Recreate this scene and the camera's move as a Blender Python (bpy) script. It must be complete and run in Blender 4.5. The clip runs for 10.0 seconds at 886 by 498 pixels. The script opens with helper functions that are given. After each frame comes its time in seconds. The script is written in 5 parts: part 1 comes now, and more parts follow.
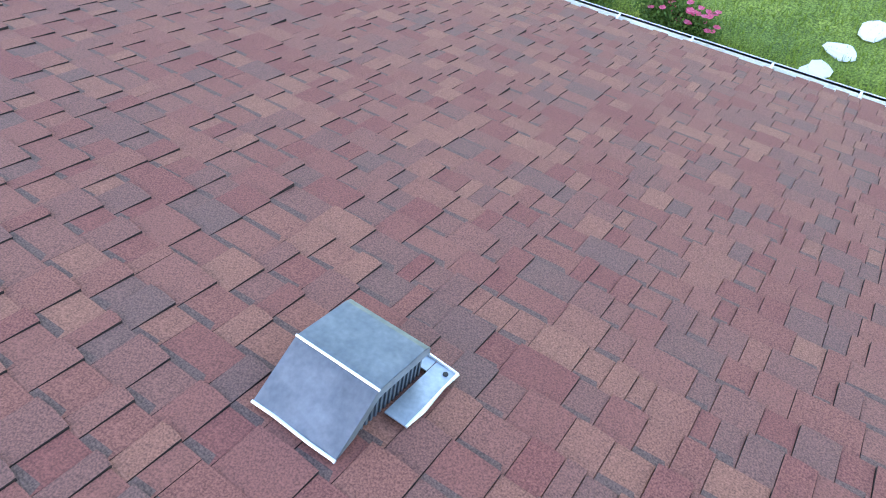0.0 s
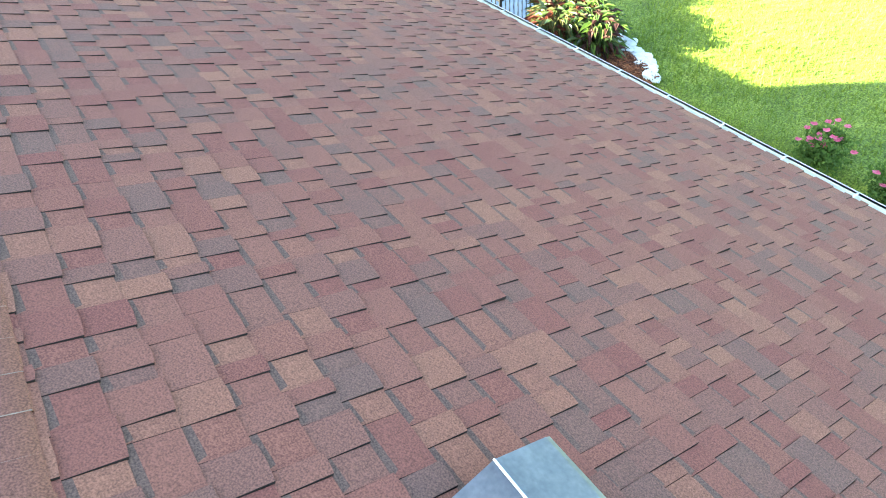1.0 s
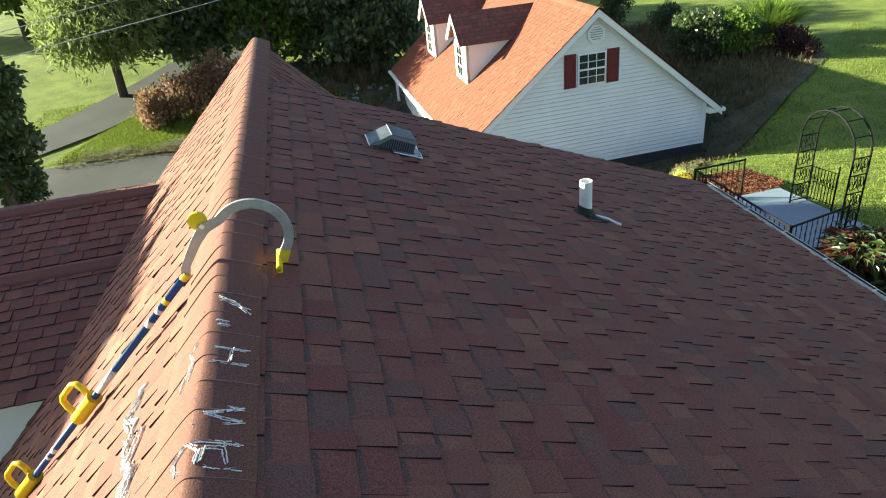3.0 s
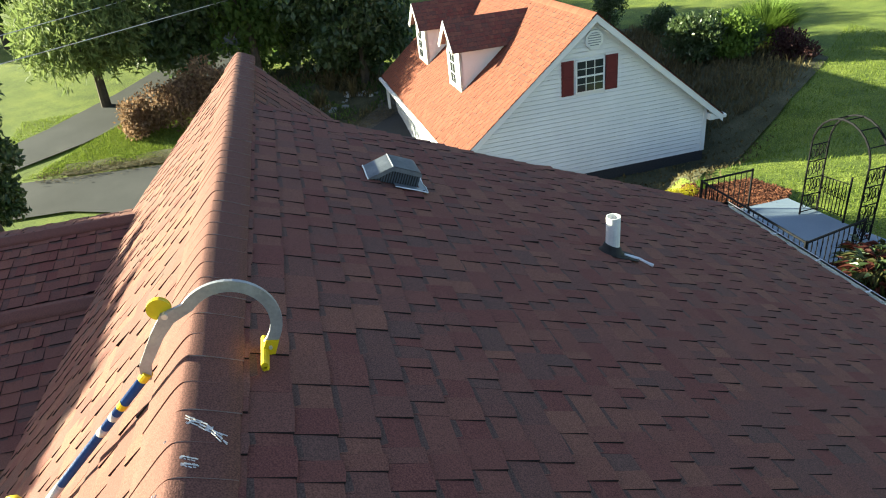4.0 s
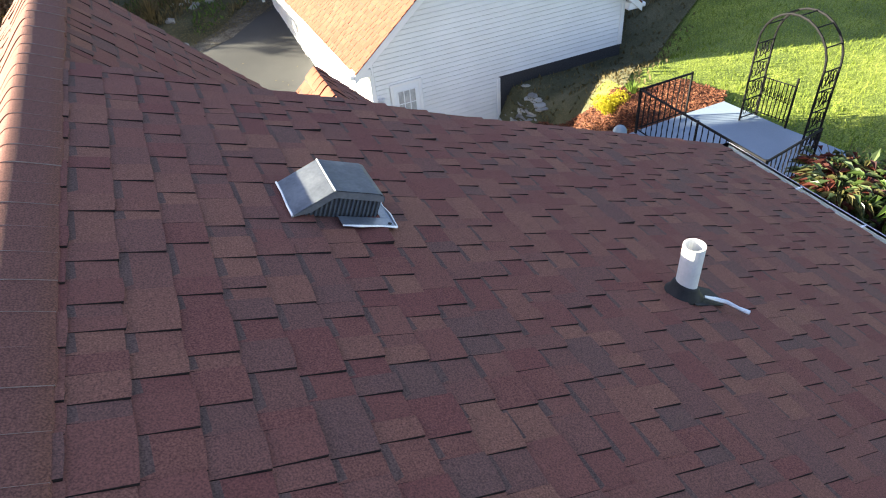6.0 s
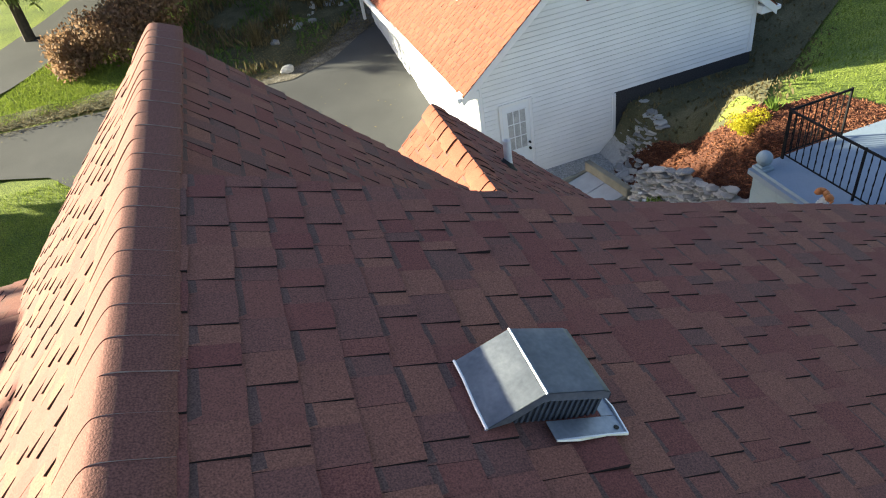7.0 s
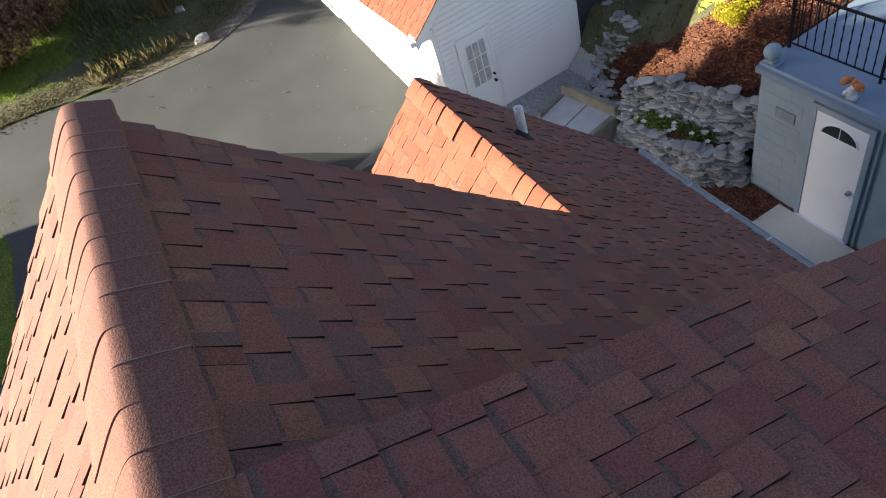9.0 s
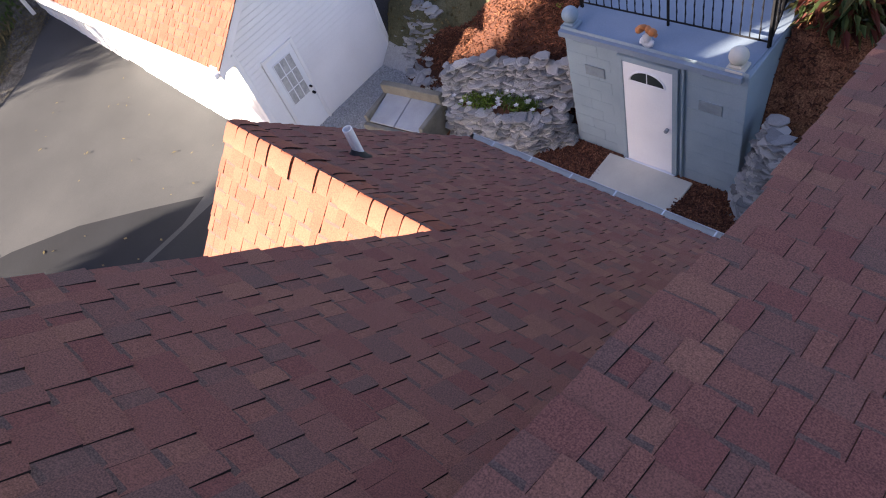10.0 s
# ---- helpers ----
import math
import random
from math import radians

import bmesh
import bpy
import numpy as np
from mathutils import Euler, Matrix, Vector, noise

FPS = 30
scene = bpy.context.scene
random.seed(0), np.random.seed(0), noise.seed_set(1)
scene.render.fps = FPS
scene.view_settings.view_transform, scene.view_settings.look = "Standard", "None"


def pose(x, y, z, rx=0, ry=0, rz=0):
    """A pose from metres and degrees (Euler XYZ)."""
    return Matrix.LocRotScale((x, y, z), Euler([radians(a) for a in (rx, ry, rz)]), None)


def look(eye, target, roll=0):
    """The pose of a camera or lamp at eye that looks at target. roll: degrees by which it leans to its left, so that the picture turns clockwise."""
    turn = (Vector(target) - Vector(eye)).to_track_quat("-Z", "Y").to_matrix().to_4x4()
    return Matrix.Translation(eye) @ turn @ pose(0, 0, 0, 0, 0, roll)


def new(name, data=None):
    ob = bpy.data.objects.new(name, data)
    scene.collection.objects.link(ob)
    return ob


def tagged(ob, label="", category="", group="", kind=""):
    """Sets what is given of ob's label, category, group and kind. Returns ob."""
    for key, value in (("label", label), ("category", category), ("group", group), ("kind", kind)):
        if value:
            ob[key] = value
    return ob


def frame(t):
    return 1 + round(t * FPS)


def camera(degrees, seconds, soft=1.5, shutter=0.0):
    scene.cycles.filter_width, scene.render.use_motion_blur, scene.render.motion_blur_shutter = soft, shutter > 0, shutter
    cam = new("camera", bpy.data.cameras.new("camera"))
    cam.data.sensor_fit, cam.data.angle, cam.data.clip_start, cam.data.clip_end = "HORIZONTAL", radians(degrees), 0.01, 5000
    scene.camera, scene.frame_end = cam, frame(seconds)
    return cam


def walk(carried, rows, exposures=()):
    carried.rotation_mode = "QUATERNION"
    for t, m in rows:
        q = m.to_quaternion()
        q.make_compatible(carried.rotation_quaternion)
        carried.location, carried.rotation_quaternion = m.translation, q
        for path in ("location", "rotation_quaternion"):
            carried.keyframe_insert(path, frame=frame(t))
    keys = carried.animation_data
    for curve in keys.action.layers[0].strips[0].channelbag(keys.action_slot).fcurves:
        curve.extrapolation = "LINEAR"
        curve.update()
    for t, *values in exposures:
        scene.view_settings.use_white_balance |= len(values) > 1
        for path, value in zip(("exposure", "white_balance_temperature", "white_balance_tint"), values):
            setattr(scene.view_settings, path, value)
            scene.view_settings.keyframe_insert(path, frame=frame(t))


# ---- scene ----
cam = camera(67.9, 10.0, soft=1.1)
# seconds, eye, a point looked at, roll in degrees
WALK = (
    (0, (0.716, 0.223, 1.181), (1.583, 0.996, -0.448), -7.8),
    (0.5, (0.66, 0.274, 1.24), (1.504, 1.267, -0.277), -7.4),
    (1, (0.608, 0.413, 1.291), (1.322, 1.646, -0.113), -6.5),
    (1.5, (0.55, 0.628, 1.307), (1.055, 2.085, 0.033), -5.5),
    (2, (0.544, 0.865, 1.297), (0.857, 2.416, 0.073), -7.2),
    (2.5, (0.576, 1.157, 1.308), (0.78, 2.834, 0.238), -9.0),
    (3, (0.526, 1.498, 1.345), (0.831, 3.228, 0.39), -6.0),
    (3.2, (0.49, 1.632, 1.363), (0.862, 3.378, 0.461), -5.4),
    (4.3, (0.562, 2.463, 1.303), (0.887, 4.181, 0.331), -6.5),
    (4.5, (0.561, 2.674, 1.28), (1.037, 4.352, 0.301), -3.5),
    (5, (0.609, 3.153, 1.263), (1.205, 4.739, 0.199), -4.5),
    (5.2, (0.67, 3.384, 1.225), (1.288, 4.942, 0.134), -5.4),
    (6.3, (0.685, 4.623, 1.11), (1.201, 6.069, -0.172), -5.8),
    (6.5, (0.708, 4.854, 1.115), (1.141, 6.359, -0.128), -7.3),
    (7, (0.66, 5.375, 1.152), (0.971, 6.928, -0.069), -10.8),
    (7.5, (0.644, 5.85, 1.156), (0.949, 7.365, -0.114), -13.1),
    (8, (0.686, 6.252, 1.145), (0.879, 7.775, -0.138), -16.8),
    (8.5, (0.56, 6.659, 1.093), (0.858, 8.078, -0.285), -14.4),
    (9, (0.566, 6.995, 1.148), (0.902, 8.361, -0.274), -21.3),
    (9.5, (0.717, 7.211, 1.112), (1.078, 8.472, -0.398), -27.2),
    (10, (0.786, 7.324, 1.111), (1.423, 8.429, -0.43), -24.4),
)

# seconds and stops; the white balance turns bluer and leans to magenta on the way
STOPS = (
    (0.0, 4.5), (0.5, 4.55), (1.0, 4.65), (1.3, 4.65), (1.5, 4.25), (1.8, 3.5), (2.1, 2.8), (2.5, 2.18), (3.2, 2.18), (5.2, 2.13),
    (6.3, 3.0), (6.5, 2.95), (6.8, 2.65), (7.2, 2.12), (7.5, 1.95), (8.5, 1.97), (9.5, 2.4), (10.0, 2.65),
)
BALANCE = ((0.0, 6350, 14), (0.5, 6600, 6), (1.0, 6750, 1), (2.1, 6900, 5), (2.5, 6450, 9), (4.5, 6050, 9), (6.3, 6500, 24), (7.5, 6400, 12), (8.5, 6250, 14), (9.5, 6250, 33), (10.0, 6350, 37))


def balance(t):
    """Kelvin and tint at t seconds."""
    for (t0, k0, m0), (t1, k1, m1) in zip(BALANCE, BALANCE[1:]):
        if t <= t1:
            f = (t - t0) / (t1 - t0)
            return k0 + (k1 - k0) * f, m0 + (m1 - m0) * f


EXPOSURES = [(t, e, *balance(t)) for t, e in STOPS]
walk(cam, [(t, look(eye, at, roll)) for t, eye, at, roll in WALK], EXPOSURES)

# ---- sky and sun ----
SUN_EL, SUN_AZ = radians(17.8), radians(26.0)      # low in the west, somewhat to the north
sun_dir = Vector((-math.cos(SUN_EL) * math.cos(SUN_AZ), math.cos(SUN_EL) * math.sin(SUN_AZ), math.sin(SUN_EL)))
world = bpy.data.worlds.new("sky")
scene.world = world
world.use_nodes = True
_sky = world.node_tree.nodes.new("ShaderNodeTexSky")
_sky.sky_type, _sky.sun_disc = "NISHITA", False
_sky.ozone_density = 1.3
_sky.sun_elevation, _sky.sun_rotation = SUN_EL, radians(-64)
world.node_tree.links.new(_sky.outputs[0], world.node_tree.nodes["Background"].inputs[0])
world.node_tree.nodes["Background"].inputs[1].default_value = 0.058
sun_data = bpy.data.lights.new("sun", "SUN")
sun_data.energy, sun_data.angle, sun_data.color = 5.3, radians(0.6), (1.0, 0.97, 0.68)
sun = new("sun", sun_data)
sun.matrix_world = look(sun_dir * 60, (0, 0, 0))

# ---- materials ----
def surface(name, colors, scale=8.0, rough=0.8, metal=0.0, bump=0.3, fine=120.0, spread=None, pieces=False, fine_mix=0.35, spec=0.3, speckle=0.0):
    """A grained surface: colour ramp over two noises; pieces: one tone per piece."""
    m = bpy.data.materials.new(name)
    m.use_nodes = True
    nt = m.node_tree
    N, L = nt.nodes, nt.links
    b = N["Principled BSDF"]
    b.inputs["Roughness"].default_value, b.inputs["Metallic"].default_value = rough, metal
    b.inputs["Specular IOR Level"].default_value = spec
    tc = N.new("ShaderNodeTexCoord")
    n1, n2 = N.new("ShaderNodeTexNoise"), N.new("ShaderNodeTexNoise")
    n1.inputs["Scale"].default_value, n1.inputs["Detail"].default_value = scale, 5
    n2.inputs["Scale"].default_value, n2.inputs["Detail"].default_value = fine, 3
    for n in (n1, n2):
        L.new(tc.outputs["Object"], n.inputs["Vector"])
    mix = N.new("ShaderNodeMath")
    mix.operation = "MULTIPLY_ADD"
    L.new(n2.outputs[0], mix.inputs[0])
    mix.inputs[1].default_value = fine_mix
    sub = N.new("ShaderNodeMath")
    sub.operation = "MULTIPLY"
    sub.inputs[1].default_value = 1 - fine_mix
    src = n1.outputs[0]
    if pieces:
        oi, ge = N.new("ShaderNodeObjectInfo"), N.new("ShaderNodeNewGeometry")
        add = N.new("ShaderNodeMath")
        L.new(oi.outputs["Random"], add.inputs[0])
        L.new(ge.outputs["Random Per Island"], add.inputs[1])
        fr = N.new("ShaderNodeMath")
        fr.operation = "FRACT"
        L.new(add.outputs[0], fr.inputs[0])
        mm = N.new("ShaderNodeMix")
        mm.inputs[0].default_value = pieces
        L.new(n1.outputs[0], mm.inputs[2])
        L.new(fr.outputs[0], mm.inputs[3])
        src = mm.outputs[0]
    L.new(src, sub.inputs[0])
    L.new(sub.outputs[0], mix.inputs[2])
    ramp = N.new("ShaderNodeValToRGB")
    lo, hi = spread or ((0.1, 0.9) if pieces else (0.3, 0.7))
    el = ramp.color_ramp.elements
    el[0].position, el[1].position = lo, hi
    el[0].color, el[1].color = (*colors[0], 1), (*colors[-1], 1)
    for i, c in enumerate(colors[1:-1], 1):
        e = el.new(lo + (hi - lo) * i / (len(colors) - 1))
        e.color = (*c, 1)
    L.new(mix.outputs[0], ramp.inputs[0])
    out = ramp.outputs[0]
    if speckle:
        sp = N.new("ShaderNodeMapRange")
        sp.inputs[1].default_value, sp.inputs[2].default_value = 0.3, 0.7
        sp.inputs[3].default_value, sp.inputs[4].default_value = 1 - speckle, 1 + speckle
        L.new(n2.outputs[0], sp.inputs[0])
        mu = N.new("ShaderNodeVectorMath")
        mu.operation = "SCALE"
        L.new(out, mu.inputs[0])
        L.new(sp.outputs[0], mu.inputs["Scale"])
        out = mu.outputs[0]
    L.new(out, b.inputs["Base Color"])
    if bump:
        bp = N.new("ShaderNodeBump")
        bp.inputs["Strength"].default_value, bp.inputs["Distance"].default_value = bump, 0.6 / fine
        L.new(n2.outputs[0], bp.inputs["Height"])
        L.new(bp.outputs[0], b.inputs["Normal"])
    return m


SHINGLE = surface("shingle_granules", [(0.118, 0.067, 0.055), (0.148, 0.065, 0.051), (0.182, 0.072, 0.053), (0.158, 0.052, 0.042), (0.192, 0.079, 0.055), (0.22, 0.095, 0.062)],
                  scale=1.6, fine=190, rough=0.9, pieces=0.75, bump=0.6, fine_mix=0.15, spread=(0.12, 0.88), speckle=0.42)
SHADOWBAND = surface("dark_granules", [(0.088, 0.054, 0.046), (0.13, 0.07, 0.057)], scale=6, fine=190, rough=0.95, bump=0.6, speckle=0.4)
CUTEDGE = surface("cut_asphalt_edge", [(0.012, 0.010, 0.010), (0.035, 0.022, 0.02)], scale=20, fine=150, rough=1.0, bump=0.4)
CAP = surface("cap_granules", [(0.118, 0.047, 0.037), (0.152, 0.063, 0.048), (0.186, 0.083, 0.06)], scale=3, fine=190, rough=0.9, pieces=0.08, bump=0.6, fine_mix=0.2, speckle=0.45)
FARSHINGLE = surface("orange_granules", [(0.155, 0.045, 0.026), (0.205, 0.064, 0.037), (0.255, 0.086, 0.05)], scale=2, fine=90, rough=0.9, pieces=0.6, speckle=0.2)
SIDING = surface("white_vinyl", [(0.70, 0.70, 0.69), (0.80, 0.80, 0.79)], scale=1.2, fine=60, rough=0.5, bump=0.05)
TRIM = surface("white_paint", [(0.74, 0.74, 0.73), (0.82, 0.82, 0.81)], scale=2, fine=80, rough=0.45, bump=0.05)
GALV = surface("galvanized_steel", [(0.18, 0.2, 0.23), (0.25, 0.275, 0.31), (0.34, 0.365, 0.40)], scale=9, fine=60, rough=0.48, metal=0.7, bump=0.06)
GALV_EDGE = surface("bright_steel", [(0.6, 0.61, 0.62), (0.8, 0.8, 0.8)], scale=20, fine=90, rough=0.4, metal=0.7, bump=0.1)
DARKMESH = surface("dark_screen", [(0.02, 0.022, 0.025), (0.06, 0.06, 0.065)], scale=30, fine=200, rough=0.7)
ALU = surface("gutter_aluminium", [(0.70, 0.72, 0.74), (0.80, 0.81, 0.82)], scale=3, fine=50, rough=0.4, metal=0.0, bump=0.05)
PVC = surface("white_pvc", [(0.62, 0.63, 0.62), (0.80, 0.80, 0.79)], scale=9, fine=70, rough=0.45, bump=0.05)
RUBBER = surface("black_rubber", [(0.012, 0.012, 0.013), (0.03, 0.03, 0.03)], scale=20, fine=120, rough=0.7)
ASPHALT = surface("asphalt", [(0.046, 0.047, 0.048), (0.062, 0.063, 0.063), (0.084, 0.084, 0.082)], scale=0.5, fine=60, rough=0.9, bump=0.4, fine_mix=0.3)
# asphalt with the shade put into its colour
SHADEDASPHALT = surface("shaded_asphalt", [(0.009, 0.010, 0.013), (0.015, 0.017, 0.021)], scale=1.0, fine=70, rough=0.85, bump=0.4)
GRASS = surface("lawn_grass", [(0.06, 0.092, 0.017), (0.135, 0.178, 0.027), (0.24, 0.275, 0.045)], scale=1.1, fine=34, rough=0.9, bump=1.0, fine_mix=0.45, speckle=0.5)
BRUSH = surface("dry_brush", [(0.035, 0.036, 0.018), (0.08, 0.078, 0.04), (0.15, 0.135, 0.08)], scale=1.5, fine=30, rough=1.0, bump=1.0, fine_mix=0.45)
MULCH = surface("bark_mulch", [(0.022, 0.010, 0.008), (0.075, 0.026, 0.014), (0.17, 0.062, 0.03), (0.34, 0.17, 0.09)], scale=10, fine=45, rough=0.95, bump=1.0, pieces=0.65, speckle=0.5)
LITTER = surface("leaf_litter", [(0.05, 0.045, 0.035), (0.12, 0.105, 0.08), (0.22, 0.20, 0.165)], scale=5, fine=35, rough=1.0, bump=1.0, speckle=0.4)
GRAVEL = surface("gravel", [(0.13, 0.13, 0.125), (0.33, 0.33, 0.32), (0.58, 0.58, 0.56)], scale=18, fine=40, rough=0.9, bump=1.0, pieces=0.5)
STONE = surface("stacked_stone", [(0.11, 0.11, 0.107), (0.27, 0.268, 0.262), (0.45, 0.44, 0.42), (0.52, 0.47, 0.38)], scale=4, fine=40, rough=0.9, bump=0.9, pieces=0.7)
WHITESTONE = surface("white_stone", [(0.5, 0.5, 0.49), (0.72, 0.72, 0.71)], scale=4, fine=40, rough=0.85, bump=0.5, pieces=0.4)
CONCRETE = surface("concrete", [(0.48, 0.455, 0.38), (0.62, 0.59, 0.49)], scale=2.5, fine=70, rough=0.85)
GREYPAINT = surface("grey_blue_paint", [(0.205, 0.275, 0.315), (0.28, 0.355, 0.40)], scale=1.5, fine=50, rough=0.7, bump=0.25)
DECKPAINT = surface("deck_paint", [(0.165, 0.215, 0.275), (0.235, 0.295, 0.355)], scale=1.2, fine=60, rough=0.6, bump=0.15)
IRON = surface("black_iron", [(0.005, 0.005, 0.006), (0.012, 0.012, 0.013)], scale=20, fine=90, rough=0.75, spec=0.15)
SHUTTER = surface("maroon_paint", [(0.11, 0.014, 0.018), (0.15, 0.022, 0.026)], scale=5, fine=60, rough=0.5)
GLASS = surface("window_glass", [(0.02, 0.025, 0.03), (0.04, 0.045, 0.05)], scale=1, fine=5, rough=0.06, bump=0.0, spec=0.6)
PALEPANE = surface("pale_pane", [(0.30, 0.31, 0.31), (0.55, 0.55, 0.53)], scale=7, fine=30, rough=0.15, bump=0.0, spec=0.5)
DOORPAINT = surface("door_paint", [(0.72, 0.74, 0.76), (0.80, 0.82, 0.83)], scale=2, fine=40, rough=0.4, bump=0.03)
BLUEPOLE = surface("blue_fibreglass", [(0.012, 0.05, 0.17), (0.03, 0.09, 0.26)], scale=30, fine=90, rough=0.4)
BAREPOLE = surface("scuffed_white", [(0.45, 0.42, 0.40), (0.75, 0.72, 0.70)], scale=40, fine=90, rough=0.5)
YELLOW = surface("yellow_plastic", [(0.62, 0.42, 0.008), (0.78, 0.55, 0.015)], scale=10, fine=60, rough=0.45)
HOOKSTEEL = surface("hook_steel", [(0.30, 0.30, 0.31), (0.46, 0.46, 0.47)], scale=16, fine=90, rough=0.5, metal=0.55)
CHALK = surface("chalk", [(0.55, 0.50, 0.47), (0.85, 0.83, 0.80)], scale=60, fine=200, rough=1.0)
SLATSTEEL = surface("shaded_steel", [(0.08, 0.095, 0.12), (0.14, 0.16, 0.19)], scale=14, fine=60, rough=0.5, metal=0.5, bump=0.05)
WORNEDGE = surface("worn_pale_edge", [(0.20, 0.12, 0.10), (0.42, 0.36, 0.33)], scale=30, fine=150, rough=1.0, bump=0.3)
WOODBARK = surface("bark", [(0.05, 0.038, 0.028), (0.12, 0.095, 0.07)], scale=6, fine=30, rough=0.95, bump=0.9)


def leaf(name, a, b, c):
    """A leaf surface that lets some of the light through."""
    m = surface(name, [a, b, c], scale=1.5, fine=20, rough=0.65, pieces=0.6, bump=0.0, spec=0.25)
    N, L = m.node_tree.nodes, m.node_tree.links
    p = N["Principled BSDF"]
    tr, mx = N.new("ShaderNodeBsdfTranslucent"), N.new("ShaderNodeMixShader")
    mx.inputs[0].default_value = 0.42
    L.new(p.inputs["Base Color"].links[0].from_socket, tr.inputs[0])
    L.new(p.outputs[0], mx.inputs[1])
    L.new(tr.outputs[0], mx.inputs[2])
    L.new(mx.outputs[0], N["Material Output"].inputs[0])
    return m


LEAF_DARK = leaf("dark_leaf", (0.035, 0.06, 0.022), (0.075, 0.115, 0.04), (0.14, 0.18, 0.07))
LEAF_DARK.node_tree.nodes["Principled BSDF"].inputs["Roughness"].default_value = 0.32
LEAF_DARK.node_tree.nodes["Principled BSDF"].inputs["Specular IOR Level"].default_value = 0.6
LEAF_MID = leaf("mid_leaf", (0.045, 0.085, 0.017), (0.09, 0.15, 0.03), (0.16, 0.225, 0.055))
LEAF_LIGHT = leaf("light_leaf", (0.07, 0.12, 0.02), (0.14, 0.22, 0.035), (0.24, 0.32, 0.07))
LEAF_PINE = leaf("pine_leaf", (0.10, 0.145, 0.05), (0.18, 0.23, 0.075), (0.29, 0.33, 0.12))
LEAF_PINK = leaf("russet_leaf", (0.10, 0.065, 0.03), (0.25, 0.155, 0.09), (0.40, 0.26, 0.17))
LEAF_PURPLE = leaf("purple_leaf", (0.03, 0.015, 0.015), (0.07, 0.03, 0.03), (0.12, 0.06, 0.05))
LEAF_GOLD = leaf("gold_leaf", (0.2, 0.185, 0.012), (0.42, 0.37, 0.018), (0.6, 0.52, 0.03))
LEAF_DRY = leaf("dry_leaf", (0.07, 0.055, 0.025), (0.15, 0.12, 0.055), (0.24, 0.19, 0.09))
LEAF_GRASS = leaf("grass_blade", (0.085, 0.135, 0.02), (0.175, 0.235, 0.033), (0.30, 0.35, 0.058))
PETAL_PINK = leaf("pink_petal", (0.5, 0.06, 0.12), (0.7, 0.12, 0.22), (0.8, 0.3, 0.4))
PETAL_WHITE = leaf("white_petal", (0.6, 0.6, 0.58), (0.75, 0.75, 0.73), (0.85, 0.85, 0.84))
ORANGE = surface("orange_glaze", [(0.35, 0.12, 0.04), (0.5, 0.2, 0.07)], scale=12, fine=60, rough=0.4)

# ---- building helpers ----
def mesh_of(name, verts, faces, material, smooth=False):
    me = bpy.data.meshes.new(name)
    me.from_pydata([tuple(v) for v in verts], [], [tuple(f) for f in faces])
    me.materials.append(material)
    if smooth:
        me.shade_smooth()
    return me


def part(name, bm, material, parent=None, label="", m=None, smooth=False):
    """Links a bmesh, a mesh, or (verts, faces) as one mesh object under a thing or a part."""
    if isinstance(bm, tuple):
        me = mesh_of(name, bm[0], bm[1], material, smooth)
    elif isinstance(bm, bpy.types.Mesh):
        me = bm
    else:
        bmesh.ops.recalc_face_normals(bm, faces=bm.faces)
        me = bpy.data.meshes.new(name)
        bm.to_mesh(me)
        bm.free()
        me.materials.append(material)
        if smooth:
            me.shade_smooth()
    ob = new(name, me)
    if m is not None:
        ob.matrix_basis = m
    ob.parent = parent
    if label:
        tagged(ob, label)
    return ob


def thing(name, label, category, m=None, group="", kind=""):
    ob = tagged(new(name), label, category, group, kind)
    if m is not None:
        ob.matrix_basis = m
    return ob


def add_box(bm, lo, hi, bevel=0.0, m=None):
    """A box between two corners, its edges broken by bevel, added to bm."""
    lo, hi = Vector(lo), Vector(hi)
    r = bmesh.ops.create_cube(bm, size=1)
    bmesh.ops.transform(bm, matrix=Matrix.LocRotScale((lo + hi) / 2, None, hi - lo), verts=r["verts"])
    vs = r["verts"]
    if bevel:
        es = list({e for v in vs for e in v.link_edges})
        out = bmesh.ops.bevel(bm, geom=es, offset=bevel, segments=1, affect="EDGES")
        vs = list({v for f in out["faces"] for v in f.verts} | {v for v in vs if v.is_valid})
    if m is not None:
        bmesh.ops.transform(bm, matrix=m, verts=vs)
    return bm


def box(lo, hi, bevel=0.0, m=None):
    return add_box(bmesh.new(), lo, hi, bevel, m)


def add_rod(bm, a, b, r, sides=8, r2=None, caps=True):
    a, b = Vector(a), Vector(b)
    d = b - a
    t = Matrix.Translation((a + b) / 2) @ d.to_track_quat("Z", "Y").to_matrix().to_4x4()
    bmesh.ops.create_cone(bm, cap_ends=caps, segments=sides, radius1=r, radius2=r if r2 is None else r2, depth=d.length, matrix=t)
    return bm


def rod(a, b, r, sides=8, r2=None, caps=True):
    return add_rod(bmesh.new(), a, b, r, sides, r2, caps)


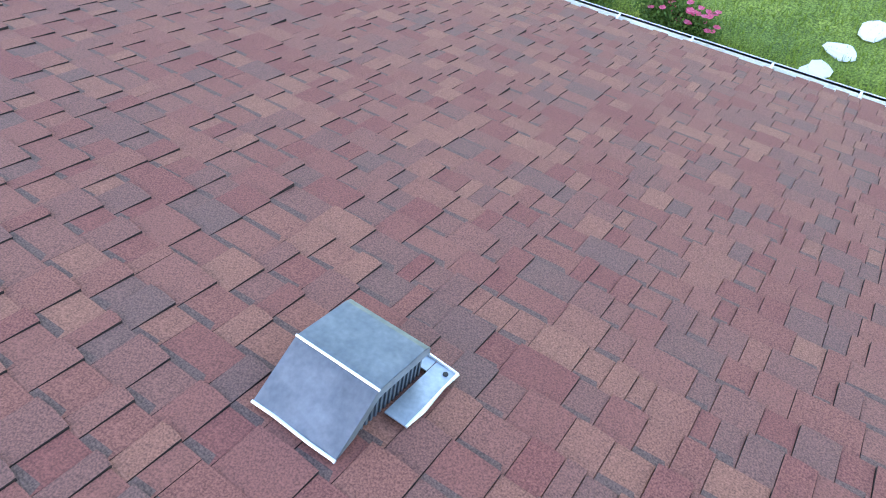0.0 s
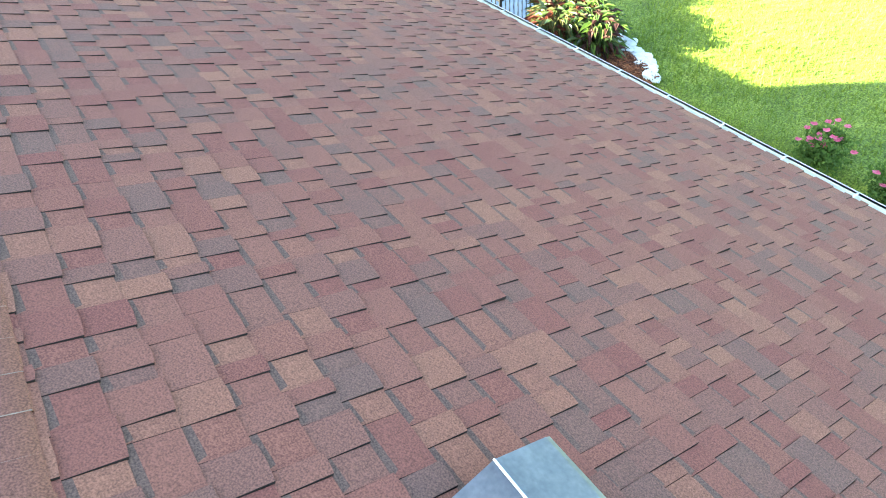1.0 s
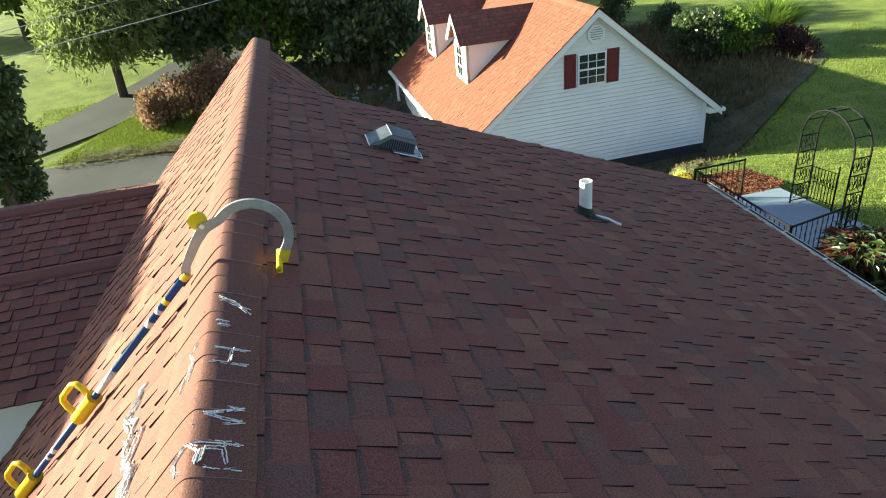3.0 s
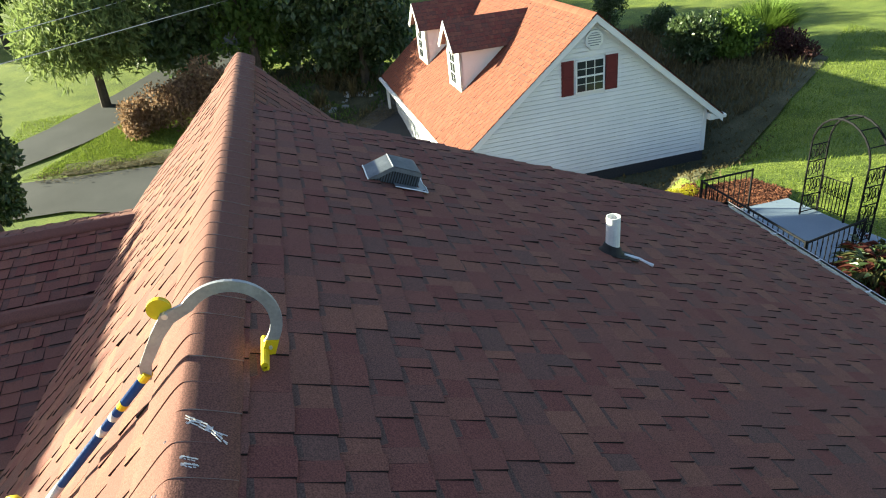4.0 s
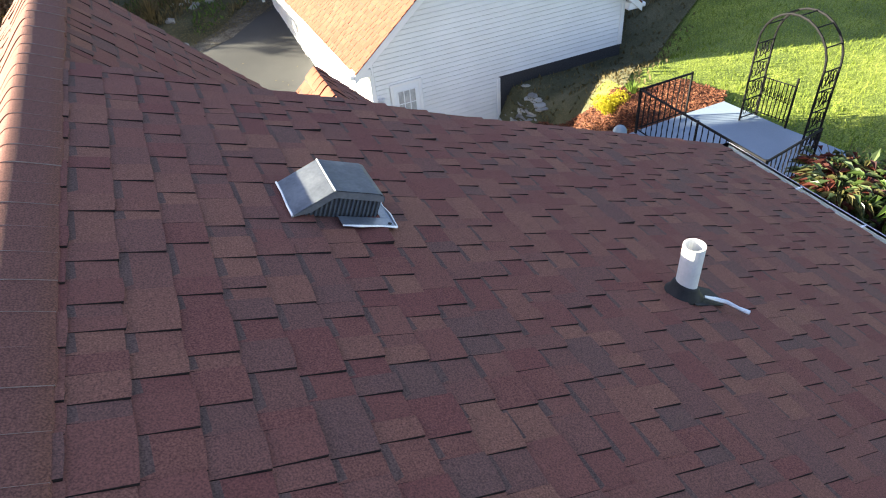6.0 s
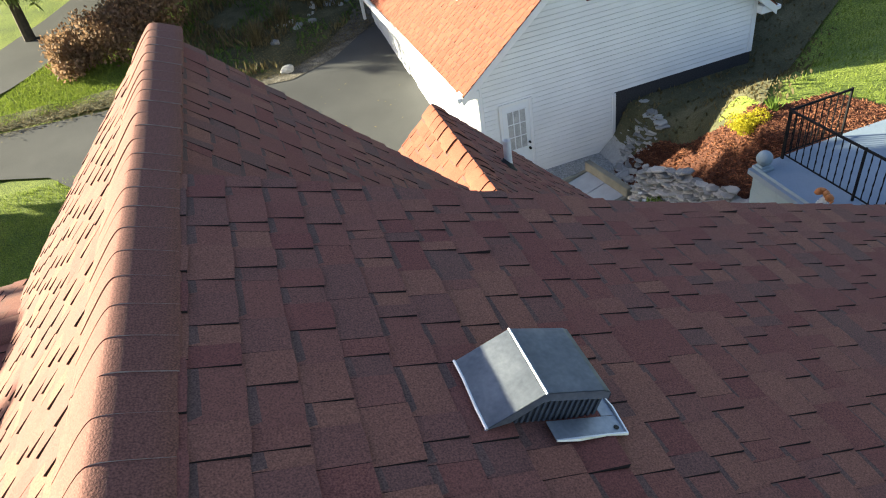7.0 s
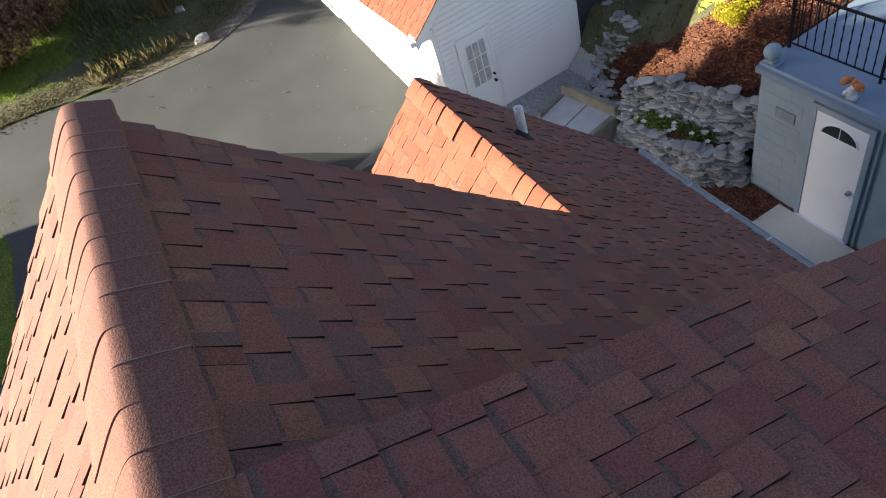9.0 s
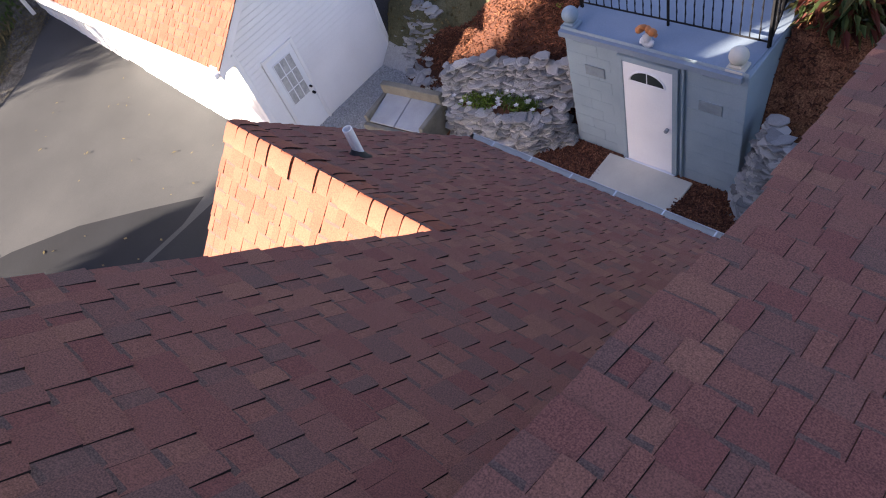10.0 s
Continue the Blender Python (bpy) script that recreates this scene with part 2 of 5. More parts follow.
def add_tube(bm, pts, r, sides=6):
    """A bent round bar through points."""
    pts = [Vector(p) for p in pts]
    rings = []
    for i, p in enumerate(pts):
        d = (pts[min(i + 1, len(pts) - 1)] - pts[max(i - 1, 0)]).normalized()
        x = d.orthogonal().normalized() if abs(d.z) > 0.99 else d.cross((0, 0, 1)).normalized()
        y = d.cross(x)
        rr = r[i] if isinstance(r, (list, tuple)) else r
        rings.append([bm.verts.new(p + rr * (math.cos(k * math.tau / sides) * x + math.sin(k * math.tau / sides) * y)) for k in range(sides)])
    for a, b in zip(rings, rings[1:]):
        for k in range(sides):
            bm.faces.new((a[k], a[(k + 1) % sides], b[(k + 1) % sides], b[k]))
    bm.faces.new(rings[0][::-1]), bm.faces.new(rings[-1])
    return bm


def tube(pts, r, sides=6):
    return add_tube(bmesh.new(), pts, r, sides)


def add_prism(bm, outline, depth, m):
    """A flat outline in x, y, made solid from 0 to depth in z, at pose m."""
    lo = [bm.verts.new(m @ Vector((x, y, 0))) for x, y in outline]
    hi = [bm.verts.new(m @ Vector((x, y, depth))) for x, y in outline]
    bm.faces.new(lo[::-1]), bm.faces.new(hi)
    for i in range(len(lo)):
        j = (i + 1) % len(lo)
        bm.faces.new((lo[i], lo[j], hi[j], hi[i]))
    return bm


def prism(outline, depth, m=Matrix()):
    return add_prism(bmesh.new(), outline, depth, m)


def ss(a, b, v):
    v = min(1.0, max(0.0, (v - a) / (b - a)))
    return v * v * (3 - 2 * v)


def ground_z(x, y):
    """Height of the ground: lower yard and driveway, the bank, the upper lawn."""
    low = -7.39 + 0.13 * max(0.0, min(y, 40.0) - 18.5) + 0.03 * max(0.0, y - 40.0)
    foot = 7.6 + 0.25 * ss(13.0, 17.0, y) + 0.8 * ss(10.0, 8.5, y)
    crest = foot + 0.9 + 1.6 * ss(13.5, 18.0, y)
    up = -5.2 + 0.035 * max(0.0, y - 16.0) + 0.02 * max(0.0, x - 14.0)
    step = ss(15.0, 17.6, y)                      # a terrace beside the garage
    rise = (1 - step) * ss(foot, crest, x) + step * (0.5 * ss(7.5, 8.35, x) + 0.5 * ss(11.2, 15.0, x))
    return low + (max(up, low) - low) * rise


def patch(name, outline, material, lift, step=0.8, label="", category="", kind="structure", rough=0.0):
    """A sheet in an outline that follows the ground."""
    bm = bmesh.new()
    bm.faces.new([bm.verts.new((x, y, 0)) for x, y in outline])
    xs, ys = [p[0] for p in outline], [p[1] for p in outline]
    for n, lo, hi in (((1, 0, 0), min(xs), max(xs)), ((0, 1, 0), min(ys), max(ys))):
        for k in range(1, int((hi - lo) / step) + 1):
            at = Vector(n) * (lo + k * step)
            bmesh.ops.bisect_plane(bm, geom=bm.verts[:] + bm.edges[:] + bm.faces[:], plane_co=at, plane_no=n)
    bmesh.ops.triangulate(bm, faces=bm.faces[:])
    for v in bm.verts:
        v.co.z = ground_z(v.co.x, v.co.y) + lift + rough * noise.noise(v.co * 2.3)
    return tagged(part(name, bm, material, smooth=True), label, category, kind=kind)


# ---- ground ----
M1, M2 = 5 / 12, 1.0          # slopes of the dormer roof and of the main roof
bm = bmesh.new()
xs = [-320, -160, -80, -50, -35] + [-26 + i * 0.75 for i in range(42)] + [5.6 + i * 0.25 for i in range(34)] + [14.1 + i * 0.7 for i in range(28)] + [40, 55, 85, 160, 320]
ys = [-220, -100, -45, -25, -14] + [-8 + i * 0.75 for i in range(29)] + [13.6 + i * 0.25 for i in range(22)] + [19.1 + i * 0.75 for i in range(46)] + [62, 80, 110, 180, 360]
grid = [[bm.verts.new((x, y, ground_z(x, y) + (0.05 * noise.noise(Vector((x * 0.4, y * 0.4, 0))) if not (5 < x < 12 and 6 < y < 18) else -0.02))) for x in xs] for y in ys]
for j in range(len(ys) - 1):
    for i in range(len(xs) - 1):
        bm.faces.new((grid[j][i], grid[j][i + 1], grid[j + 1][i + 1], grid[j + 1][i]))
tagged(part("ground", bm, GRASS, smooth=True), "mown green lawn on rolling ground", "lawn", kind="structure")
patch("driveway", [(4.54, 17.67), (4.59, 30.62), (3.75, 27.90), (2.39, 26.17), (1.03, 25.52), (-1.46, 25.75), (-4.27, 26.42), (-7.19, 26.66), (-16.55, 27.47), (-31.12, 28.10), (-31.14, 25.05), (-16.56, 24.64), (-7.40, 24.16),
                   (-6.05, 23.60), (-5.43, 22.84), (-5.12, 21.64), (-5.34, 19.25), (-5.97, 17.62), (-6.00, 9.46), (4.41, 9.40)],
      ASPHALT, 0.06, label="worn grey asphalt driveway in front of the garage", category="driveway")
# the shadow across the driveway, laid as a sheet of darker asphalt
patch("driveway_shade", [(-5.14, 15.98), (-5.02, 19.79), (-3.46, 21.30), (-1.79, 21.62), (-0.54, 21.18), (0.70, 20.46), (1.74, 19.59), (2.78, 18.66), (3.82, 18.05), (4.44, 17.78), (4.41, 9.62), (-5.17, 9.67)],
      SHADEDASPHALT, 0.075, label="shadow on the asphalt by the house, painted as a dark sheet", category="driveway")
patch("road", [(-12.36, 28.78), (-9.63, 31.59), (-7.30, 34.68), (-4.29, 39.68), (0.32, 48.42), (5.26, 62.42), (8.87, 61.79), (3.94, 46.72), (-1.17, 37.53), (-5.01, 32.58), (-7.85, 29.57), (-10.29, 27.88)][::-1],
      ASPHALT, 0.05, label="narrow grey asphalt lane beside the lawn", category="road")


# ---- shingles ----
WIDTHS = (0.06, 0.075, 0.09, 0.1, 0.115, 0.13, 0.15, 0.2)
COURSE = 0.143


def tab_shape(w, thick, wob, rise=0.0135):
    """One tab: granule face, cut edges; a thin one shows the dark band under the course above."""
    h = rise if thick else 0.0055
    e = COURSE + 0.002 + wob
    bow = 0.0035 if thick else 0.0015
    v = [(0, -0.012, 0.0005), (w, -0.012, 0.0005), (0, e, h), (w, e - 0.4 * wob, h * 0.9), (0, e, -0.004), (w, e - 0.4 * wob, -0.004), (0, -0.012, -0.004), (w, -0.012, -0.004)]
    v += [(w * 0.5, e + bow, h * 0.97), (w * 0.5, e + bow, -0.004)]
    f, mats = [(2, 4, 9, 8), (8, 9, 5, 3), (0, 6, 4, 2), (1, 3, 5, 7)], [2, 2, 2, 2]
    if thick:
        f.append((0, 2, 8, 3, 1))
        mats.append(0)
    else:
        q = 0.027 + wob
        hq = 0.0005 + (h - 0.0005) * (q + 0.012) / (e + 0.012)
        v += [(0, q, hq), (w * 0.86, q + 0.006, hq)]
        f += [(0, 10, 11, 1), (10, 2, 8, 3, 11), (11, 3, 1)]
        mats += [1, 0, 0]
    return v, [q[::-1] for q in f], mats


def tab_mesh(w, k, material):
    v, f, mats = tab_shape(w - 0.0025, k, 0.004 if k else -0.003)
    me = mesh_of("shingle", v, f, material)
    me.materials.append(SHADOWBAND), me.materials.append(CUTEDGE)
    me.polygons.foreach_set("material_index", mats)
    return me


TAB_MESH = {(w, k): tab_mesh(w, k, SHINGLE) for w in WIDTHS for k in (True, False)}


def lay_shingles(parent, origin, down, normal, length, limits, near=None, material=SHINGLE, seed=1, start=0.0, course=COURSE, rise=0.0135):
    """Courses of laminated shingles on a slope: single pieces where near(u, v) holds, the rest joined."""
    rnd = random.Random(seed)
    down, normal = Vector(down).normalized(), Vector(normal).normalized()
    along, origin = down.cross(normal).normalized(), Vector(origin)
    V, F, MI, singles = [], [], [], 0
    k = course / COURSE
    for i in range(int((length - start) / course + 0.5)):
        v0 = start + i * course
        lim = limits(v0 + course * 0.6)
        if not lim or lim[1] - lim[0] < 0.05:
            continue
        u, thick = lim[0] - rnd.random() * 0.02, rnd.random() < 0.5
        while u < lim[1]:
            w = rnd.choice(WIDTHS) * k
            w = min(w, lim[1] - u + 0.015)
            key = (w, thick)
            if near and singles < 300 and key in TAB_MESH and near(u, v0):
                m = Matrix.Identity(4)
                m.col[0][:3], m.col[1][:3], m.col[2][:3] = along, down, normal
                m.translation = origin + along * u + down * v0 + normal * rnd.uniform(0, 0.0015)
                ob = new("shingle", TAB_MESH[key])
                ob.matrix_basis, ob.parent = m, parent
                singles += 1
            else:
                vs, fs, mi = tab_shape(w - 0.0025, thick, rnd.uniform(-0.004, 0.005), rise)
                MI += mi
                n0, lift = len(V), rnd.uniform(0, 0.0015) + (0.008 if rnd.random() < 0.02 else 0)
                curl = lift if lift > 0.005 else 0
                for a, b, c in vs:
                    p = origin + along * (u + a) + down * (v0 + b * k) + normal * (c + lift - curl * (b < 0.05))
                    V.append(p)
                F += [tuple(n0 + j for j in q) for q in fs]
            u += w
            thick = (not thick) if rnd.random() < 0.88 else thick
    ob = tagged(part("shingle_field", (V, F), material, parent), kind="stuff")
    ob.data.materials.append(SHADOWBAND), ob.data.materials.append(CUTEDGE)
    ob.data.polygons.foreach_set("material_index", MI)
    return ob


def slab(corners, thick=0.03, drop=0.006):
    """A solid deck below a quad or polygon given in order."""
    bm = bmesh.new()
    top = [Vector(c) for c in corners]
    n = (top[1] - top[0]).cross(top[2] - top[0]).normalized()
    if n.z < 0:
        n = -n
    a = [bm.verts.new(p - n * drop) for p in top]
    b = [bm.verts.new(p - n * (drop + thick)) for p in top]
    bm.faces.new(a), bm.faces.new(b[::-1])
    for i in range(len(a)):
        j = (i + 1) % len(a)
        bm.faces.new((a[i], b[i], b[j], a[j]))
    return bm


def cap_strip(parent, a, b, left_slope, right_slope, half, n, label="", material=CAP, round_r=0.028, lift=0.0, overlap=0.02, name="ridge_cap", lap=0.0035, edge=None):
    """Ridge caps from a to b, each bent over the ridge and lapping the last; slopes fall to the left and right of the way."""
    a, b = Vector(a), Vector(b)
    way = (b - a).normalized()
    side = way.cross((0, 0, 1)).normalized()
    up = side.cross(way)
    mean, skew = (left_slope + right_slope) / 2, (right_slope - left_slope) / 2
    marks = (1.0, 0.7, 0.42, 0.28, 0.18, 0.1, 0.04)
    line = []
    for q in [-k for k in marks] + [0.0] + list(marks[::-1]):
        d = q * half
        line.append((d, -mean * math.sqrt(d * d + round_r * round_r) - skew * d + 0.02 + 0.012 * (1 - abs(q)) + lift))
    line = [(line[0][0], line[0][1] - 0.022)] + line + [(line[-1][0], line[-1][1] - 0.022)]
    step = (b - a).length / n
    V0, F0 = [], []
    for l0, h0 in ((step + overlap, 0.0), (0.0, lap)):
        for x, z in line:
            V0.append((x, l0, z + h0 * (1 - 0.55 * abs(x) / half)))
    for drop in (0.0, 1.0):
        for x, z in line:
            V0.append((x, 0.0, z - 0.004 * drop + lap * (1 - drop) * (1 - 0.55 * abs(x) / half)))
    c = len(line)
    for i in range(c - 1):
        F0.append((i, i + 1, c + i + 1, c + i))
        F0.append((2 * c + i, 2 * c + i + 1, 3 * c + i + 1, 3 * c + i))
    me = mesh_of(name, V0, F0, material, smooth=False)
    me.polygons.foreach_set("use_smooth", [k % 2 == 0 and k < 2 * (c - 1) for k in range(len(F0))])
    if edge:
        me.materials.append(edge)
        me.polygons.foreach_set("material_index", [k % 2 if edge is CUTEDGE or k > c else 0 for k in range(len(F0))])
    rnd = random.Random(n)
    for i in range(n):
        m = Matrix.Identity(4)
        m.col[0][:3], m.col[1][:3], m.col[2][:3] = side, way, up
        m.translation = a + way * (step * i) + side * rnd.uniform(-1, 1) * lap + up * rnd.uniform(0, 0.2) * lap
        ob = new(name, me)
        ob.matrix_basis, ob.parent = m, parent


# ---- house ----
Y0, Y_RAKE, Y_GABLE, Y_EXT = -3.2, 7.89, 9.86, 12.45
X_EXT, Z_EXT = 2.28, -2.28
house = thing("house", "house with red-brown architectural shingle roof, shed dormer and white siding", "house")


def rake_y(x):
    return Y_RAKE + 0.22 * max(0.0, (x - 2.4) / 2.55)


X1 = 4.95
roof_dormer = part("dormer_roof", slab([(0, Y0, 0), (X1, Y0, -M1 * X1), (X1, rake_y(X1), -M1 * X1), (2.4, Y_RAKE, -M1 * 2.4), (0, Y_RAKE, 0)], 0.1), SHINGLE, house, "low-pitched shed dormer slope of red-brown shingles")
k1 = math.hypot(1, M1)
lay_shingles(roof_dormer, (0, Y_RAKE, 0.0), (1, 0, -M1), (M1, 0, 1), X1 * k1, lambda v: (-(rake_y(v / k1) - Y_RAKE) - 0.01, Y_RAKE - Y0),
             near=lambda u, v: 0.12 < v < 1.62 and 3.9 < u < 7.2, seed=3, start=0.06)
k2 = math.hypot(1, M2)


X2 = 4.82            # eave of the steep slopes
roof_east = part("rear_roof", slab([(0, 7.3, 0), (X2, 7.3, -M2 * X2), (X2, Y_EXT, -M2 * X2), (X_EXT, Y_EXT, Z_EXT), (X_EXT, Y_GABLE, Z_EXT), (0, Y_GABLE, 0)], 0.1), SHINGLE, house,
                 "steep rear slope of red-brown shingles")


def east_limits(v):
    x = v / k2
    top = Y_GABLE + 0.02 if x < X_EXT else Y_EXT + 0.02
    return (12.5 - top, 12.5 - 7.3)


lay_shingles(roof_east, (0, 12.5, 0), (1, 0, -M2), (M2, 0, 1), X2 * k2, east_limits, near=lambda u, v: 0.15 < v < 2.6 and u < 4.7, seed=8, start=0.06)
roof_west = part("front_roof", slab([(0, Y0, 0), (0, Y_GABLE, 0), (-4.7, Y_GABLE, -M2 * 4.7), (-4.7, Y0, -M2 * 4.7)], 0.1), SHINGLE, house, "steep sunlit front slope of red-brown shingles")
lay_shingles(roof_west, (0, Y0, 0), (-1, 0, -M2), (-M2, 0, 1), 4.7 * k2, lambda v: (0, Y_GABLE - Y0 + 0.02), seed=12, start=0.06, rise=0.0125)
# sunlit orange is in the granule colour here; the rear slope keeps SHINGLE
roof_ext = part("wing_front_roof", slab([(X_EXT, Y_GABLE - 0.3, Z_EXT), (X_EXT, Y_EXT, Z_EXT), (-0.6, Y_EXT, Z_EXT - 0.95 * 2.85), (-0.6, Y_GABLE - 0.3, Z_EXT - 0.95 * 2.85)], 0.1), SHINGLE, house, "front slope of the low wing, its sunlit orange put into the shingles")
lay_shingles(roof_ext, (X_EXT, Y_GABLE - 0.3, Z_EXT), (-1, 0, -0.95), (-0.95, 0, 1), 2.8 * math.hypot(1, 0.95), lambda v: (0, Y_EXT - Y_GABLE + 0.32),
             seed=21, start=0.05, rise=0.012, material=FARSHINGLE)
ridge = part("ridge_board", box((-0.02, Y0, -0.12), (0.02, Y_GABLE - 0.02, -0.05)), CAP, house)
cap_strip(ridge, (0, Y0, 0), (0, Y_GABLE + 0.03, 0), M2, M1, 0.175, 92, lap=0.0035, edge=WORNEDGE, round_r=0.033)
ridge_ext = part("wing_ridge_board", box((X_EXT - 0.02, Y_GABLE + 0.05, Z_EXT - 0.14), (X_EXT + 0.02, Y_EXT - 0.02, Z_EXT - 0.08)), CAP, house)
# these caps carry the same sunlit orange in their colour
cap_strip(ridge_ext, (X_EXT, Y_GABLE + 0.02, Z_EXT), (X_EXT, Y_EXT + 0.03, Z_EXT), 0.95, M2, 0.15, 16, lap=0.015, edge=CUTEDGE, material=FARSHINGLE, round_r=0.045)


def gable_dormer(y, z, slope, half, x_end, near_limit, seed, name):
    """A front dormer: its ridge runs west from the main slope at height z."""
    x_in = z / M2
    d = part(name, prism([(x_end, -half), (x_end, half), (x_in - 0.02, 0.02)], 0.02, Matrix.Translation((0, y, z - slope * half - 0.35))), SIDING, house, "small front dormer with pale siding")
    for s in (-1, 1):
        low = z - slope * half
        c = [(x_in, y, z), (x_end - 0.25, y, z), (x_end - 0.25, y + s * half, low), (low / M2, y + s * half, low)]
        r = part("dormer_slope", slab(c if s > 0 else c[::-1], 0.05), SHINGLE, d)
        kk = math.hypot(1, slope)
        if s < 0:
            lay_shingles(r, (x_in, y, z), (0, -1, -slope), (0, -slope, 1), half * kk, lambda v: (max(0.0, (slope * v / kk) / M2), x_in - x_end + 0.25), seed=seed, start=0.04)
        else:
            lay_shingles(r, (x_end - 0.25, y, z), (0, 1, -slope), (0, slope, 1), half * kk, lambda v: (0, x_in - x_end + 0.25 - (slope * v / kk) / M2), seed=seed + 1, start=0.04)
    n_boards = 14
    for s in (-1, 1):
        yy = y + s * (half - 0.12)
        low = z - slope * half
        for i in range(n_boards):
            z1 = low - 0.02 - i * 0.13
            xa = z1 / M2
            if xa < x_end:
                break
            part("siding_board", box((x_end, yy - 0.012, z1 - 0.135), (xa, yy + 0.012, z1), 0.003, Matrix.Translation((0, 0, 0))), SIDING, d)
    part("front_wall", prism([(-half + 0.12, x_end * M2 - z - 0.2), (half - 0.12, x_end * M2 - z - 0.2), (half - 0.12, -slope * half), (0, -0.03), (-half + 0.12, -slope * half)], 0.08,
                             Matrix.Translation((x_end, y, z)) @ Matrix(((0, 0, 1, 0), (1, 0, 0, 0), (0, 1, 0, 0), (0, 0, 0, 1)))), SIDING, d)
    rb = part("dormer_ridge_board", box((x_end - 0.2, y - 0.015, z - 0.1), (x_in - 0.1, y + 0.015, z - 0.05)), CAP, d)
    cap_strip(d, (x_end - 0.27, y, z), (x_in + 0.02, y, z), slope, slope, 0.13, 18)
    return d


gable_dormer(7.95, -1.62, 0.28, 1.5, -3.9, 0, 31, "dormer")
gable_dormer(9.2, -1.38, 0.30, 0.95, -3.9, 0, 41, "dormer")

# walls under the roof
part("rear_wall", box((4.35, Y0 + 0.3, -7.7), (4.5, 7.65, -M1 * 4.5 - 0.08)), SIDING, house, "white vinyl siding wall")
part("dormer_cheek_wall", prism([(0.1, -0.1), (4.5, -M1 * 4.5 - 0.12), (4.5, -M2 * 4.6), (4.3, -M2 * 4.6), (0.12, -0.2)], 0.1,
                                Matrix.Translation((0, 7.7, 0)) @ Matrix(((1, 0, 0, 0), (0, 0, -1, 0), (0, 1, 0, 0), (0, 0, 0, 1)))), SIDING, house)
part("gable_wall", prism([(0, -0.22), (2.2, -0.22 - M2 * 2.2), (4.3, -M2 * 4.5), (4.3, -7.7), (-4.3, -7.7), (-4.3, -M2 * 4.5)], 0.12,
                         Matrix.Translation((0, Y_GABLE - 0.25, 0)) @ Matrix(((1, 0, 0, 0), (0, 0, -1, 0), (0, 1, 0, 0), (0, 0, 0, 1)))), SIDING, house)
part("wing_gable_wall", prism([(2.25, Z_EXT - 0.2), (4.3, -M2 * 4.5), (4.3, -7.7), (-0.4, -7.7), (-0.4, Z_EXT - 2.7)], 0.12,
                              Matrix.Translation((0, Y_EXT - 0.15, 0)) @ Matrix(((1, 0, 0, 0), (0, 0, -1, 0), (0, 1, 0, 0), (0, 0, 0, 1)))), SIDING, house)
part("wing_rear_wall", box((4.1, 7.8, -7.7), (4.25, Y_EXT - 0.3, -4.75)), SIDING, house)
part("front_wall", box((-4.4, Y0 + 0.3, -8.0), (-4.25, Y_GABLE - 0.3, -4.6)), SIDING, house)
part("south_wall", prism([(0, -0.22), (4.4, -M1 * 4.4 - 0.2), (4.4, -7.7), (-4.3, -7.7), (-4.3, -M2 * 4.4)], 0.12,
                         Matrix.Translation((0, Y0 + 0.4, 0)) @ Matrix(((1, 0, 0, 0), (0, 0, -1, 0), (0, 1, 0, 0), (0, 0, 0, 1)))), SIDING, house)


def gutter(a, b, drop=0.0):
    """An open K-shaped gutter with an end cap, from a to b along the eave, its lip outwards."""
    a, b = Vector(a), Vector(b)
    way = (b - a).normalized()
    out = way.cross((0, 0, 1)).normalized()
    prof = [(0.0, 0.02), (0.0, -0.10), (0.075, -0.10), (0.095, -0.055), (0.12, -0.02), (0.12, 0.008), (0.105, 0.01), (0.105, 0.002)]
    bm = bmesh.new()
    rows = [[bm.verts.new(p + out * x + Vector((0, 0, z))) for x, z in prof] for p in (a, b)]
    for i in range(len(prof) - 1):
        bm.faces.new((rows[0][i], rows[0][i + 1], rows[1][i + 1], rows[1][i]))
    for r in rows:
        bm.faces.new(r[:6])
    bmesh.ops.solidify(bm, geom=bm.faces[:], thickness=0.003)
    g = part("gutter", bm, ALU, house, "pale aluminium gutter along the eave")
    n = int((b - a).length / 0.6)
    for i in range(n):
        p = a + way * (0.3 + i * 0.6)
        part("gutter_strap", box((-0.008, 0.0, 0.004), (0.008, 0.11, 0.009), 0.001, Matrix.Translation(p) @ Matrix(((way.x, out.x, 0, 0), (way.y, out.y, 0, 0), (0, 0, 1, 0), (0, 0, 0, 1)))), ALU, g)
    return g


gutter((X1, Y0, -M1 * X1 - 0.03), (X1, rake_y(X1) + 0.03, -M1 * X1 - 0.03))
gutter((X2 - 0.02, 8.2, -M2 * X2 - 0.02), (X2 - 0.02, Y_EXT + 0.03, -M2 * X2 - 0.02))

# ---- garage ----
GM = Matrix.Translation((8.02, 17.98, 0)) @ Matrix.Rotation(0.022, 4, "Z")
garage = thing("garage", "white vinyl-sided garage with orange-red shingle roof and two dormers", "garage", GM)
GW, GL, GS, GZ = 3.5, 10.2, 0.823, -1.63           # half width, length, roof slope, ridge height
UPY = Matrix(((1, 0, 0, 0), (0, 0, -1, 0), (0, 1, 0, 0), (0, 0, 0, 1)))    # an outline in x, z facing -y
EAVE = GZ - GS * GW
front = part("front_wall", prism([(-GW, -7.7), (-0.18, -7.7), (-0.18, -5.93), (GW, -5.91), (GW, EAVE - 0.05), (0, GZ - 0.06), (-GW, EAVE - 0.05)], 0.14, Matrix.Translation((0, 0.16, 0)) @ UPY), SIDING, garage)
zb, i = -7.62, 0
